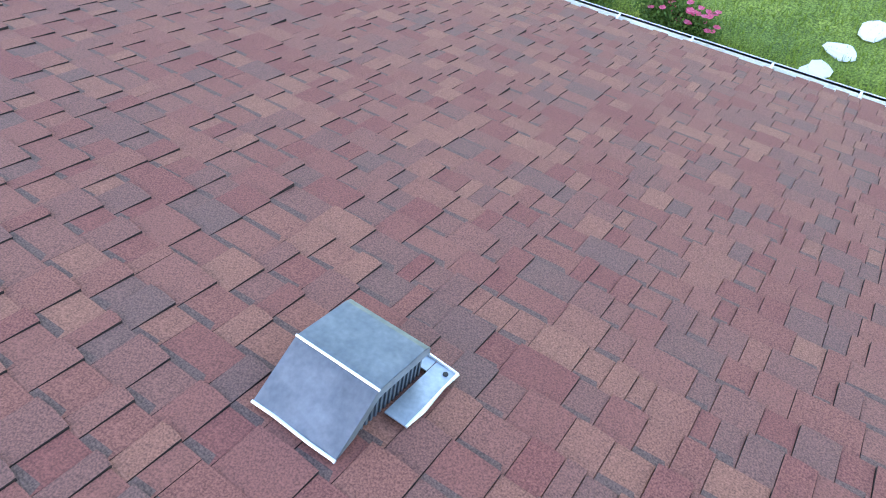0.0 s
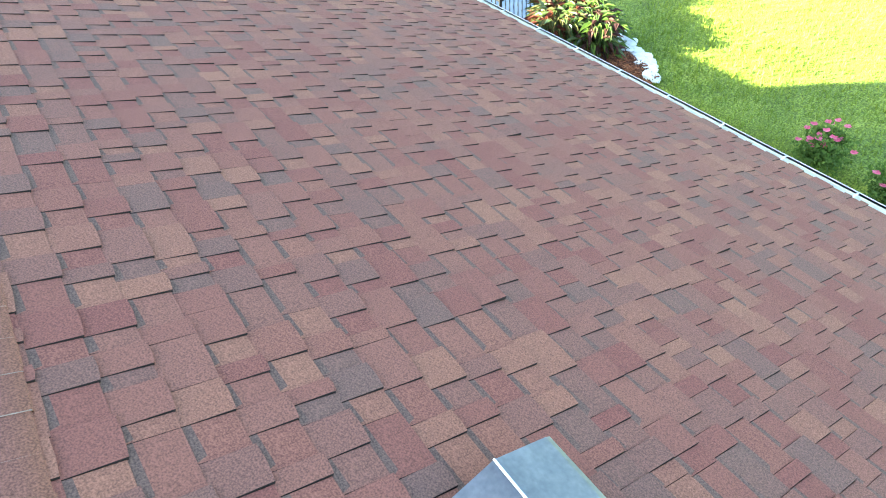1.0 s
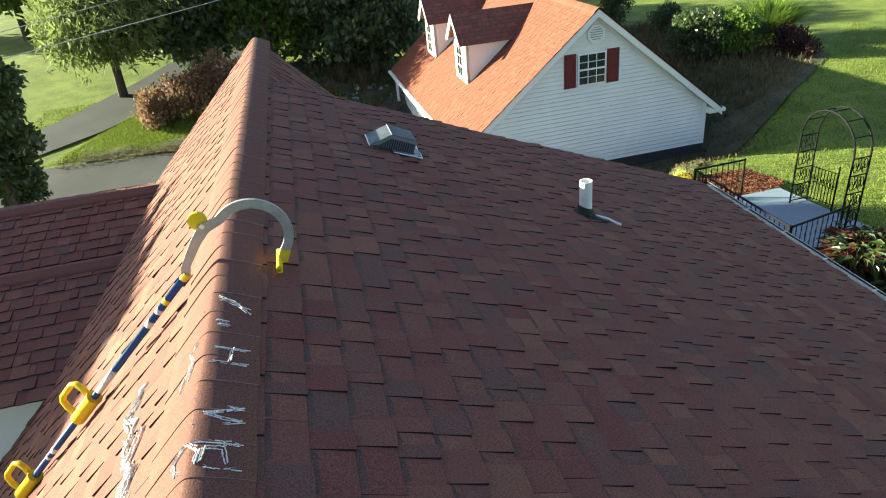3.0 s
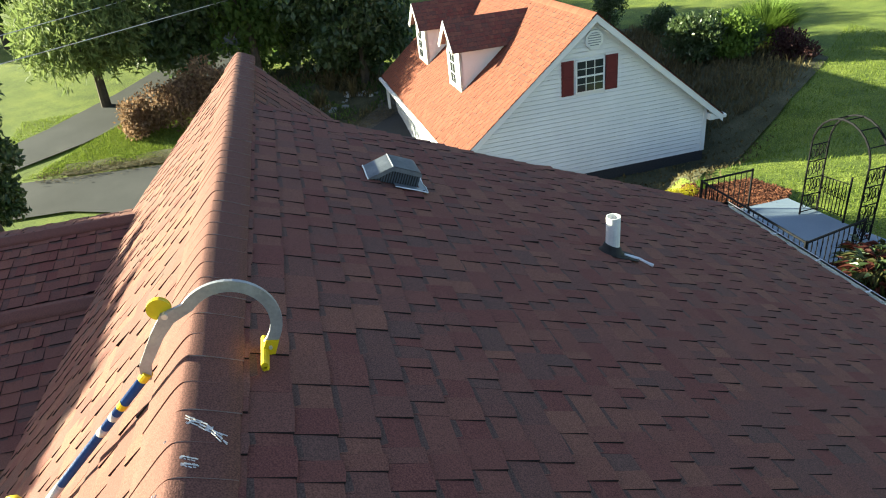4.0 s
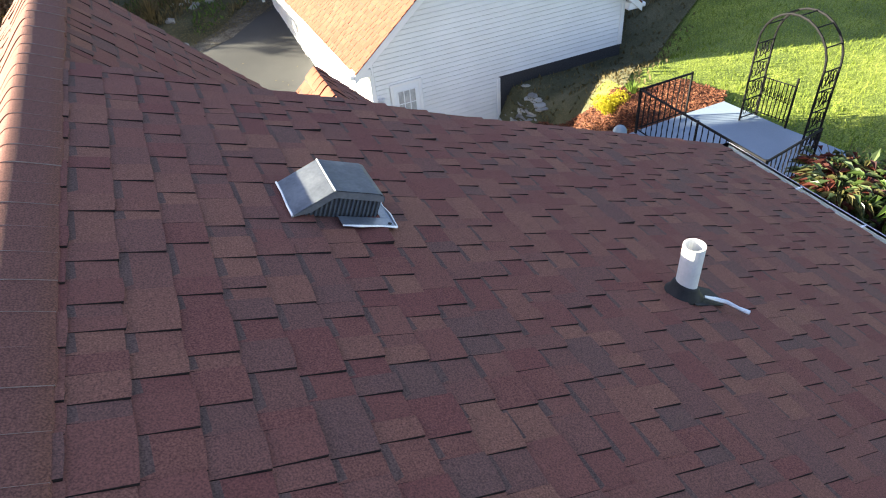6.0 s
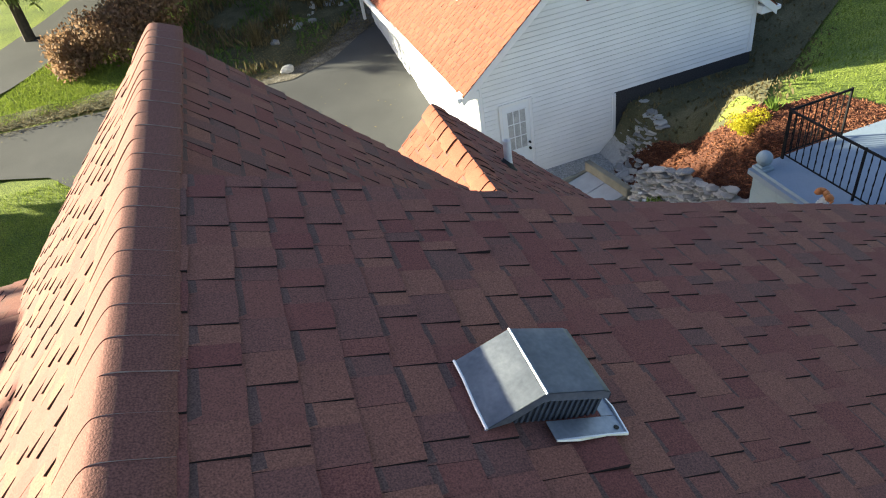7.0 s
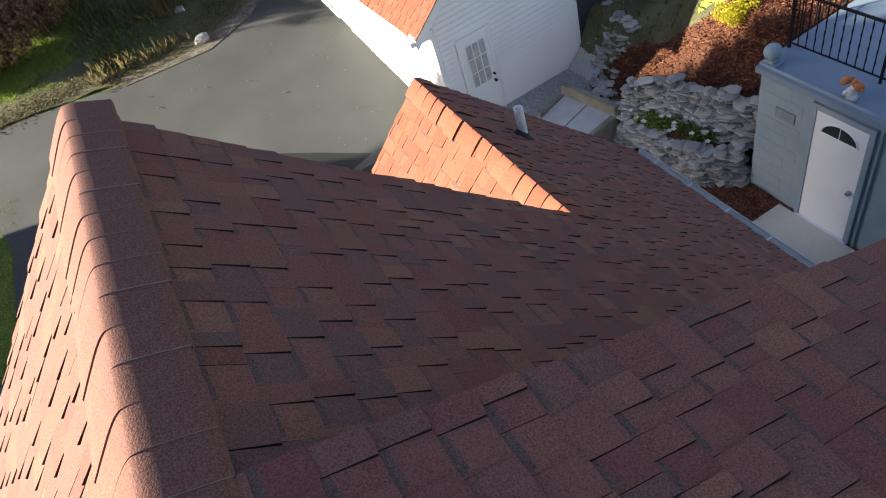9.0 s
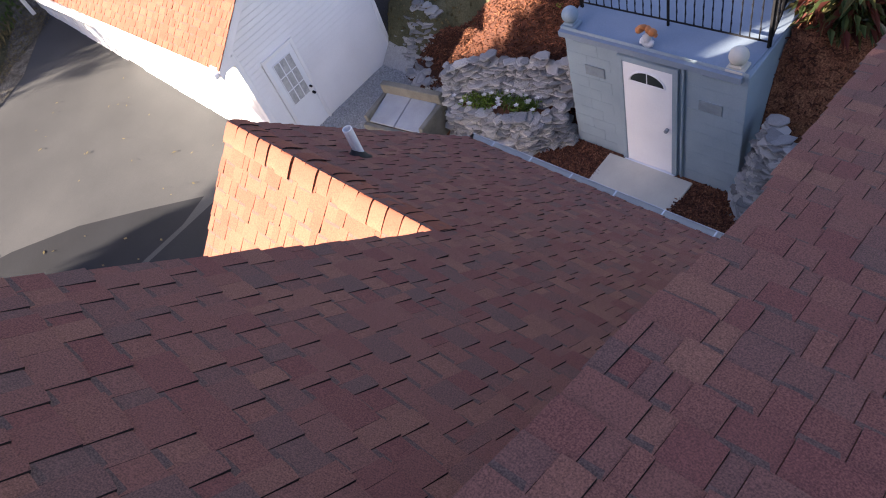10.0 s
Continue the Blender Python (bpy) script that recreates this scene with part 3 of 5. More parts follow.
while zb < GZ - 0.15:
    z1 = zb + 0.115
    hw = min(GW, (GZ - 0.08 - z1) / GS)
    x0, x1 = -hw, hw
    x1 = low = min(x1, -0.18 if zb < -5.94 else hw)
    if x1 > x0 + 0.1:
        spans = [(x0, x1)]
        if -7.62 < z1 < -5.37:
            spans = [(x0, -3.07), (-2.25, x1)]
        elif -3.7 < z1 - 0.05 < -2.7:
            spans = [(x0, -0.50), (0.37, x1)]
        for a, b in spans:
            if b > a + 0.03:
                c = min(b, low) if b == x1 else b
                zm = z1 - 0.018
                V = [(a, -0.028, zb), (c, -0.028, zb), (b, -0.004, zm), (a, -0.004, zm), (a, 0.03, zb - 0.004), (c, 0.03, zb - 0.004), (b, 0.019, zm - 0.004), (a, 0.019, zm - 0.004)]
                part("siding_board", (V, [(0, 1, 2, 3), (0, 4, 5, 1), (3, 2, 6, 7)]), SIDING, front)
    zb += 0.115
part("foundation", prism([(-0.18, -7.3), (GW, -7.0), (GW, -5.9), (-0.18, -5.92)], 0.2, Matrix.Translation((0, 0.2, 0)) @ UPY), DARKMESH, garage, "dark foundation band")
part("corner_board", box((-GW - 0.012, -0.034, -7.65), (-GW + 0.10, 0.10, EAVE - 0.05), 0.004), TRIM, garage)
part("corner_board", box((GW - 0.10, -0.034, -5.9), (GW + 0.012, 0.10, EAVE - 0.05), 0.004), TRIM, garage)
part("corner_board", box((-0.24, -0.034, -7.65), (-0.15, 0.08, -5.93), 0.004), TRIM, garage)
left = part("left_wall", box((-GW, 0.17, -7.75), (-GW + 0.14, GL, EAVE - 0.02)), SIDING, garage)
part("right_wall", box((GW - 0.14, 0.17, -7.0), (GW, GL, EAVE - 0.02)), SIDING, garage)
part("back_wall", prism([(-GW, -7.0), (GW, -7.0), (GW, EAVE - 0.05), (0, GZ - 0.06), (-GW, EAVE - 0.05)], 0.14, Matrix.Translation((0, GL, 0)) @ UPY), SIDING, garage)
for k in range(2):
    y0 = 1.3 + k * 4.6
    d = part("overhead_door", box((-GW - 0.03, y0, -7.4), (-GW + 0.02, y0 + 3.9, -5.2), 0.005), DOORPAINT, garage, "white sectional garage door")
    for j in range(4):
        for q in range(6):
            part("door_panel", box((-GW - 0.042, y0 + 0.12 + q * 0.63, -7.27 + j * 0.53), (-GW - 0.028, y0 + 0.62 + q * 0.63, -6.88 + j * 0.53), 0.006), DOORPAINT, d)
    part("door_trim", box((-GW - 0.05, y0 - 0.12, -5.2), (-GW + 0.01, y0 + 4.02, -5.07), 0.004), TRIM, garage)
for s in (-1, 1):
    w = GW + 0.40
    c = [(0, -0.22, GZ), (0, GL + 0.2, GZ), (s * w, GL + 0.2, GZ - GS * w), (s * w, -0.22, GZ - GS * w)]
    r = part("roof", slab(c if s < 0 else c[::-1], 0.09), FARSHINGLE, garage, "orange-red shingle slope")
    kg = math.hypot(1, GS)
    o = (0, -0.24, GZ) if s < 0 else (0, GL + 0.22, GZ)
    lay_shingles(r, o, (s, 0, -GS), (s * GS, 0, 1), w * kg, lambda v: (0, GL + 0.46), material=FARSHINGLE, seed=50 + s, start=0.03)
    # rake board and soffit return on the front gable
    part("rake_board", prism([(0, -0.04), (s * w, -0.04 - GS * w), (s * w, -0.22 - GS * w), (s * (w - 0.06), -0.22 - GS * (w - 0.06)), (0, -0.22)][::s], 0.03, Matrix.Translation((0, -0.20, GZ)) @ UPY), TRIM, garage)
    part("soffit", slab([(0, -0.2, GZ - 0.15), (s * w, -0.2, GZ - 0.15 - GS * w), (s * w, 0.02, GZ - 0.15 - GS * w), (0, 0.02, GZ - 0.15)], 0.02), TRIM, garage)
    xe = s * w
    part("eave_box", box((min(s * GW, xe), -0.2, EAVE - 0.47), (max(s * GW, xe), 0.03, EAVE - 0.29), 0.01), TRIM, garage)
    g0 = (xe - s * 0.0, -0.22, GZ - GS * w)
    part("gutter", box((min(xe, xe + s * 0.12), -0.22, GZ - GS * w - 0.13), (max(xe, xe + s * 0.12), GL + 0.2, GZ - GS * w - 0.02), 0.02), TRIM, garage)
cap_strip(garage, (0, -0.24, GZ), (0, GL + 0.2, GZ), GS, GS, 0.15, 60, material=FARSHINGLE)
part("downspout", box((-GW - 0.32, GL - 0.12, -7.3), (-GW - 0.22, GL - 0.02, EAVE - 0.3), 0.01), TRIM, garage)
# side door with a nine-light window
gd = part("side_door", box((-2.99, -0.035, -7.42), (-2.33, 0.02, -5.45), 0.004), DOORPAINT, garage, "white side door with a nine-pane window")
for a, b in (((-3.06, -0.05, -7.44), (-2.99, 0.03, -5.38)), ((-2.33, -0.05, -7.44), (-2.26, 0.03, -5.38)), ((-2.99, -0.05, -5.45), (-2.33, 0.03, -5.38))):
    part("door_casing", box(a, b, 0.004), TRIM, gd)
# pale mottled panes, where the gable window has dark ones
part("door_pane", box((-2.88, -0.042, -6.55), (-2.44, -0.034, -5.6)), PALEPANE, gd, "pale mottled grey panes")
for j in range(4):
    x = -2.885 + j * 0.15
    part("muntin", box((x - 0.010, -0.052, -6.57), (x + 0.010, -0.038, -5.58), 0.002), DOORPAINT, gd)
    z = -6.56 + j * 0.323
    part("muntin", box((-2.9, -0.050, z - 0.010), (-2.42, -0.039, z + 0.010), 0.002), DOORPAINT, gd)
for z, r in ((-6.62, 0.03), (-6.46, 0.024)):
    part("door_knob", rod((-2.385, -0.035, z), (-2.385, -0.09, z), r, 10), IRON, gd)
part("door_sill", box((-3.07, -0.1, -7.46), (-2.25, 0.05, -7.42), 0.004), ALU, gd)
# gable window, shutters and octagonal vent
gw = part("gable_window", box((-0.480, -0.03, -3.63), (0.34, 0.03, -2.76), 0.004), TRIM, garage, "double-hung window with white muntins")
part("pane", box((-0.430, -0.038, -3.58), (0.290, -0.028, -2.81)), GLASS, gw)
for j in range(1, 3):
    part("muntin", box((-0.43 + j * 0.24 - 0.01, -0.046, -3.58), (-0.43 + j * 0.24 + 0.01, -0.036, -2.81), 0.002), TRIM, gw)
for z, t in ((-3., 0.009), (-3.195, 0.024), (-3.39, 0.009)):
    part("muntin", box((-0.430, -0.048, z - t), (0.290, -0.036, z + t), 0.002), TRIM, gw)
for x in (-0.87, 0.37):
    sh = part("shutter", box((x, -0.035, -3.64), (x + 0.34, 0.0, -2.74), 0.004), SHUTTER, garage, "maroon panel shutter")
    for z in (-3.57, -3.14):
        part("shutter_panel", box((x + 0.05, -0.045, z), (x + 0.29, -0.03, z + 0.36), 0.008), SHUTTER, sh)
oct_ = [(0.255 * math.cos(math.radians(22.5 + 45 * i)), 0.255 * math.sin(math.radians(22.5 + 45 * i))) for i in range(8)]
gv = part("gable_vent", prism(oct_, 0.05, Matrix.Translation((0.02, -0.02, -2.30)) @ UPY), TRIM, garage, "white octagonal louvre vent")
# grey plate that puts the shade between the slats into colour
part("vent_shade", prism([(x * 0.74, z * 0.74) for x, z in oct_], 0.004, Matrix.Translation((0.02, -0.0705, -2.30)) @ UPY), GALV, gv, "grey plate for the shade between the louvre slats")
for j in range(6):
    z = -2.475 + j * 0.06
    part("slat", box((0.02 - 0.19 + abs(j - 2.5) * 0.02, -0.09, z), (0.02 + 0.19 - abs(j - 2.5) * 0.02, -0.065, z + 0.034), 0.003), TRIM, gv)
part("wall_lamp", rod((-GW - 0.02, 0.75, -5.35), (-GW - 0.22, 0.75, -5.23), 0.07, 10, 0.05), TRIM, garage, "white twin flood lamp")
part("wall_lamp", rod((-GW - 0.02, 0.95, -5.35), (-GW - 0.2, 1.05, -5.28), 0.06, 10, 0.05), TRIM, garage, "white twin flood lamp")


def garage_dormer(y):
    """A gabled dormer on the sunlit slope, seen from its shaded side."""
    xf, hw, top = -2.75, 0.66, -1.92        # front face, half width, ridge height
    d = part("dormer", prism([(-hw, GZ + GS * xf), (hw, GZ + GS * xf), (hw, top - 0.62), (0, top - 0.05), (-hw, top - 0.62)], 0.1,
                             Matrix.Translation((xf, y, 0)) @ Matrix(((0, 0, 1, 0), (1, 0, 0, 0), (0, 1, 0, 0), (0, 0, 0, 1)))), SIDING, garage, "white gabled dormer with dark window")
    low, xi = top - 0.62, (top - GZ) / GS
    for s in (-1, 1):
        V = [(xf, y + s * hw, GZ + GS * xf), (xf, y + s * hw, low), ((low - GZ) / GS, y + s * hw, low)]
        W = [(x, yy - s * 0.05, z) for x, yy, z in V]
        part("cheek", (V + W, [(0, 1, 2), (5, 4, 3), (0, 3, 4, 1), (1, 4, 5, 2)]), SIDING, d)
        e = 0.14
        c = [(xi + 0.1, y, top + 0.03), (xf - 0.2, y, top + 0.03), (xf - 0.2, y + s * (hw + e), low - e), ((low - e - GZ) / GS, y + s * (hw + e), low - e)]
        r = part("dormer_roof", slab(c, 0.05), SHINGLE, d)
        sl = (top + 0.03 - low + e) / (hw + e)
        kk = math.hypot(1, sl)
        if s < 0:
            lay_shingles(r, (xi + 0.05, y, top + 0.035), (0, -1, -sl), (0, -sl, 1), (hw + e) * kk, lambda v: (sl * v / kk / GS, xi - xf + 0.25), seed=71, start=0.02, rise=0.006)
        part("rake_board", slab([(xf - 0.22, y, top + 0.03), (xf - 0.18, y, top + 0.03), (xf - 0.18, y + s * (hw + e), low - e), (xf - 0.22, y + s * (hw + e), low - e)], 0.12), TRIM, d)
    w = part("dormer_window", box((xf - 0.03, y - 0.3, GZ + GS * xf + 0.12), (xf + 0.02, y + 0.3, low + 0.02), 0.004), TRIM, d)
    for a in (-0.25, 0.02):
        for b in range(3):
            z = GZ + GS * xf + 0.18 + b * 0.31
            part("pane", box((xf - 0.036, y + a, z), (xf - 0.028, y + a + 0.23, z + 0.27)), GLASS, w)


garage_dormer(3.5)
garage_dormer(7.6)

# ---- on the roof ----
def on_dormer_roof(x, y):
    """The pose on the low slope with x down it, y along it and z out of it."""
    m = Matrix.Identity(4)
    m.col[0][:3], m.col[2][:3] = Vector((1, 0, -M1)).normalized(), Vector((M1, 0, 1)).normalized()
    m.translation = (x, y, -M1 * x + 0.008)
    return m


UPX = Matrix(((1, 0, 0, 0), (0, 0, -1, 0), (0, 1, 0, 0), (0, 0, 0, 1)))


def roof_vent(x, y):
    v = thing("roof_vent", "galvanized slant-back roof vent with a screened side, on brown shingles", "roof vent", on_dormer_roof(x, y), "roof vents")
    prof = [(0.0, 0.004), (0.148, 0.127), (0.16, 0.131), (0.345, 0.128), (0.365, 0.122), (0.375, 0.108), (0.375, 0.085)]
    W = 0.275
    bm = bmesh.new()
    a = [bm.verts.new((s, 0.0, h)) for s, h in prof]
    b = [bm.verts.new((s, W, h)) for s, h in prof]
    for i in range(len(prof) - 1):
        bm.faces.new((a[i], a[i + 1], b[i + 1], b[i]))
    bmesh.ops.solidify(bm, geom=bm.faces[:], thickness=0.003)
    hood = part("hood", bm, GALV, v, "dull galvanized steel hood")
    # the sunlit line on the crease, put in as a strip of brighter steel
    part("crease", tube([(0.154, -0.002, 0.1295), (0.154, W + 0.002, 0.1295)], 0.004), GALV_EDGE, hood, "crease with its sunlit line built in brighter steel")
    for yy in (0.0, W):
        bm = bmesh.new()
        d = 0.004 if yy == 0.0 else -0.004
        lip = [(0.0, 0.0), (0.148, 0.123), (0.16, 0.127), (0.345, 0.124), (0.372, 0.115), (0.372, 0.092), (0.175, 0.098), (0.155, 0.094), (0.075, 0.025)]
        add_prism(bm, lip, 0.004, Matrix.Translation((0, yy + (0.004 if yy == 0 else 0), 0)) @ UPX)
        part("side_lip", bm, GALV, hood)
        bm = add_prism(bmesh.new(), [(0.03, 0.0), (0.155, 0.12), (0.37, 0.115), (0.37, 0.0)], 0.003, Matrix.Translation((0, yy + (0.022 if yy == 0 else -0.018), 0)) @ UPX)
        sc = part("screen", bm, DARKMESH, v, "dark mesh screen")
        for k in range(17):
            s = 0.06 + k * 0.0185
            h = min(s * 0.78 - 0.012, 0.112)
            part("slat", box((s, yy + (0.014 if yy == 0 else -0.02), 0.003), (s + 0.008, yy + (0.019 if yy == 0 else -0.015), h)), SLATSTEEL, sc)
    part("end_plate", box((0.36, 0.02, 0.0), (0.366, W - 0.02, 0.1)), DARKMESH, v)
    bm = bmesh.new()
    add_box(bm, (0.19, -0.07, 0.012), (0.43, 0.001, 0.016), 0.001)
    add_box(bm, (0.38, 0.003, 0.012), (0.43, W + 0.03, 0.016), 0.001)
    fl = part("flange", bm, GALV, v, "flat steel flashing flange")
    part("flange_edge", tube([(0.43, -0.07, 0.016), (0.434, 0.03, 0.018), (0.428, 0.1, 0.015), (0.432, 0.2, 0.018), (0.43, W + 0.03, 0.016)], [0.004, 0.006, 0.003, 0.006, 0.004]), GALV_EDGE, fl)
    part("flange_edge", tube([(0.19, -0.07, 0.015), (0.26, -0.074, 0.017), (0.36, -0.069, 0.017), (0.43, -0.07, 0.015)], [0.004, 0.007, 0.004, 0.006]), GALV_EDGE, fl)
    part("sealant", tube([(0.004, -0.002, 0.006), (0.0, 0.08, 0.009), (0.004, 0.2, 0.007), (0.0, W, 0.008)], 0.005), GALV_EDGE, v, "pale sealant bead")
    part("nail_head", rod((0.405, -0.045, 0.014), (0.405, -0.045, 0.019), 0.008, 10), RUBBER, fl)
    return v


roof_vent(0.889, 0.815)
roof_vent(0.90, 6.475)


def vent_pipe(m, r, h, lean, collar):
    p = thing("vent_pipe", "white plastic plumbing vent pipe in a black rubber boot", "vent pipe", m, "plumbing vents")
    bm = bmesh.new()
    prof = [(r, -0.05), (r, h), (r - 0.007, h), (r - 0.007, h - 0.12)]
    rings = [[bm.verts.new((rr * math.cos(a * math.tau / 20), rr * math.sin(a * math.tau / 20), z)) for a in range(20)] for rr, z in prof]
    for a, b in zip(rings, rings[1:]):
        for k in range(20):
            bm.faces.new((a[k], a[(k + 1) % 20], b[(k + 1) % 20], b[k]))
    bm.faces.new(rings[-1])
    part("pipe", bm, PVC, p, smooth=False)
    bm = bmesh.new()
    prof = [(collar * 1.0, 0.0), (collar * 0.97, 0.012), (collar * 0.8, 0.03), (r + 0.012, 0.06), (r + 0.006, 0.07), (r, 0.07)]
    rings = [[bm.verts.new((rr * math.cos(a * math.tau / 20) * (1.12 if i < 2 else 1), rr * math.sin(a * math.tau / 20), z + lean * rr * math.cos(a * math.tau / 20))) for a in range(20)] for i, (rr, z) in enumerate(prof)]
    for a, b in zip(rings, rings[1:]):
        for k in range(20):
            bm.faces.new((a[k], a[(k + 1) % 20], b[(k + 1) % 20], b[k]))
    part("boot", bm, RUBBER, p, "black rubber boot", smooth=True)
    return p


p1 = vent_pipe(Matrix.Translation((2.49, 5.93, -M1 * 2.49 + 0.004)), 0.05, 0.29, -M1, 0.088)
bm = bmesh.new()
add_prism(bm, [(-0.02, -0.10), (0.16, -0.105), (0.19, -0.05), (0.19, 0.02), (0.05, 0.08), (-0.05, 0.05)], 0.004, Matrix.Rotation(math.atan(M1), 4, "Y") @ Matrix.Translation((0, 0, 0.008)))
part("flashing", bm, RUBBER, p1, "dark flashing plate")
part("flashing_edge", tube([(0.06, -0.065, 0.01), (0.11, -0.085, -0.012), (0.15, -0.115, -0.022), (0.175, -0.165, -0.03), (0.21, -0.20, -0.046)], [0.006, 0.011, 0.01, 0.009, 0.012]), GALV_EDGE, p1, "bent bright metal edge")
vent_pipe(Matrix.Translation((2.84, 11.55, -M2 * 2.84)), 0.045, 0.34, -M2, 0.085)

# hook, pole and its clamps over the ridge
HY = 4.245
pole_hook = thing("ridge_hook_pole", "blue pole with yellow clamps and steel hook over the ridge", "hook pole")
n_w = Vector((-M2, 0, 1)).normalized()
top, way = Vector((-0.16, HY, -0.055)), Vector((-1, 0.27, -1.035)).normalized()
part("pole", tube([top, top + way * 4.4], 0.0175, 12), BLUEPOLE, pole_hook, "blue fibreglass pole", smooth=True)
for a, b in ((0.24, 0.27), (0.33, 0.37), (0.72, 0.90), (1.42, 1.46), (1.50, 1.52)):
    part("scuffed_band", tube([top + way * a, top + way * b], 0.0182, 12), BAREPOLE, pole_hook, "pale scuffed band", smooth=True)
for a, b in ((-0.01, 0.03), (0.17, 0.2)):
    part("label_band", tube([top + way * a, top + way * b], 0.0188, 12), YELLOW, pole_hook, "yellow band")
c, R, hw = Vector((0.16, HY, 0.075)), 0.158, 0.021
rings = []
bm = bmesh.new()
pts = [(c + Vector((R * math.cos(a), 0, R * math.sin(a))), Vector((math.cos(a), 0, math.sin(a)))) for a in [math.radians(138 - k * 8.0) for k in range(24)]]
pts = [(Vector((-0.165, HY, -0.075)), Vector((-0.8, 0, 0.1))), (Vector((-0.152, HY, -0.015)), Vector((-0.95, 0, 0.15))), (Vector((-0.08, HY, 0.095)), Vector((-0.9, 0, 0.55))), (Vector((-0.032, HY, 0.152)), Vector((-0.85, 0, 0.9)))] + pts
for p, o in pts:
    rings.append([bm.verts.new(p + o * sx + Vector((0, sy, 0))) for sx, sy in ((-hw, -0.008), (hw, -0.008), (hw, 0.008), (-hw, 0.008))])
for a, b in zip(rings, rings[1:]):
    for k in range(4):
        bm.faces.new((a[k], a[(k + 1) % 4], b[(k + 1) % 4], b[k]))
bm.faces.new(rings[0][::-1]), bm.faces.new(rings[-1])
part("hook", bm, HOOKSTEEL, pole_hook, "curved grey steel hook")
part("joint_disc", rod((-0.052, HY + 0.009, 0.185), (-0.052, HY + 0.03, 0.185), 0.04, 24), YELLOW, pole_hook, "yellow joint disc")
part("joint_bolt", rod((-0.035, HY - 0.013, 0.165), (-0.035, HY + 0.013, 0.165), 0.011, 10), GALV_EDGE, pole_hook)
# the foot is a bar along the ridge, hung from the hook's end by a small bracket
fz = -M1 * 0.25 + 0.026
tip = part("hook_foot", add_rod(box((0.237, HY - 0.10, fz - 0.008), (0.263, HY + 0.075, fz + 0.02), 0.006), (0.25, HY - 0.10, fz + 0.02), (0.25, HY + 0.075, fz + 0.02), 0.013, 10), YELLOW, pole_hook, "yellow plastic foot bar")
part("foot_bracket", prism([(-0.03, -0.012), (0.02, -0.02), (0.045, 0.035), (0.0, 0.045)], 0.026, Matrix.Translation((0.265, HY + 0.013, -0.06)) @ UPX), YELLOW, tip)
part("foot_bolt", rod((0.275, HY - 0.02, -0.045), (0.275, HY + 0.02, -0.045), 0.007, 8), GALV_EDGE, tip)


def clamp(d):
    """A yellow sleeve on the pole, d metres down it, with a flat rounded grip beside it."""
    m = Matrix.Identity(4)
    side = Vector((0, 1, 0)) - way * way.y
    side.normalize()
    m.col[0][:3], m.col[1][:3], m.col[2][:3] = way, (side * 0.45 - way.cross(side) * 0.9).normalized(), Vector((0, 0, 1))
    m.col[2][:3] = way.cross(Vector(m.col[1][:3]))
    m.translation = top + way * d
    s = part("clamp", add_rod(bmesh.new(), (-0.1, 0, 0), (0.1, 0, 0), 0.036, 18), YELLOW, pole_hook, "yellow plastic clamp", m, smooth=False)
    loop = [(-0.075, 0.02, 0.0), (-0.085, 0.075, 0.0), (-0.075, 0.115, 0.0), (-0.05, 0.13, 0.0), (0.05, 0.13, 0.0), (0.075, 0.115, 0.0), (0.085, 0.075, 0.0), (0.075, 0.02, 0.0)]
    part("grip_loop", tube(loop, 0.017, 8), YELLOW, s, smooth=True)
    part("grip_rib", tube([(-0.098, 0, 0), (-0.086, 0, 0)], 0.04, 16), YELLOW, s)
    part("clamp_screw", rod((0.0, 0.0, -0.038), (0.0, 0.0, 0.038), 0.008, 8), YELLOW, s)


for d in (1.05, 1.80, 2.62):
    clamp(d)

# chalk strokes left on the shingles
dust = random.Random(9)
def chalk_marks(label, strokes, place, width):
    ch = thing("chalk_mark", label, "chalk mark", group="chalk marks", kind="")
    for s in strokes:
        pts = [place(*q) for q in s]
        bm = bmesh.new()
        for _ in range(4):
            off = Vector((dust.uniform(-1, 1), dust.uniform(-1, 1), 0)) * width * 1.6
            for p, q in zip(pts, pts[1:]):
                for u in range(4):
                    if dust.random() < 0.93:
                        a, b = (u + dust.uniform(0, 0.3)) / 4, (u + dust.uniform(0.85, 1.2)) / 4
                        add_tube(bm, [p.lerp(q, a) + off, p.lerp(q, b) + off + Vector((dust.uniform(-1, 1), dust.uniform(-1, 1), 0)) * width * 0.6], width * 0.42, 4)
        part("chalk_stroke", bm, CHALK, ch)


def cap_at(x, y):
    return Vector((x, y, -(M1 + M2) / 2 * math.hypot(x, 0.033) - (M1 - M2) / 2 * x + 0.0365 - 0.0686 * abs(x)))


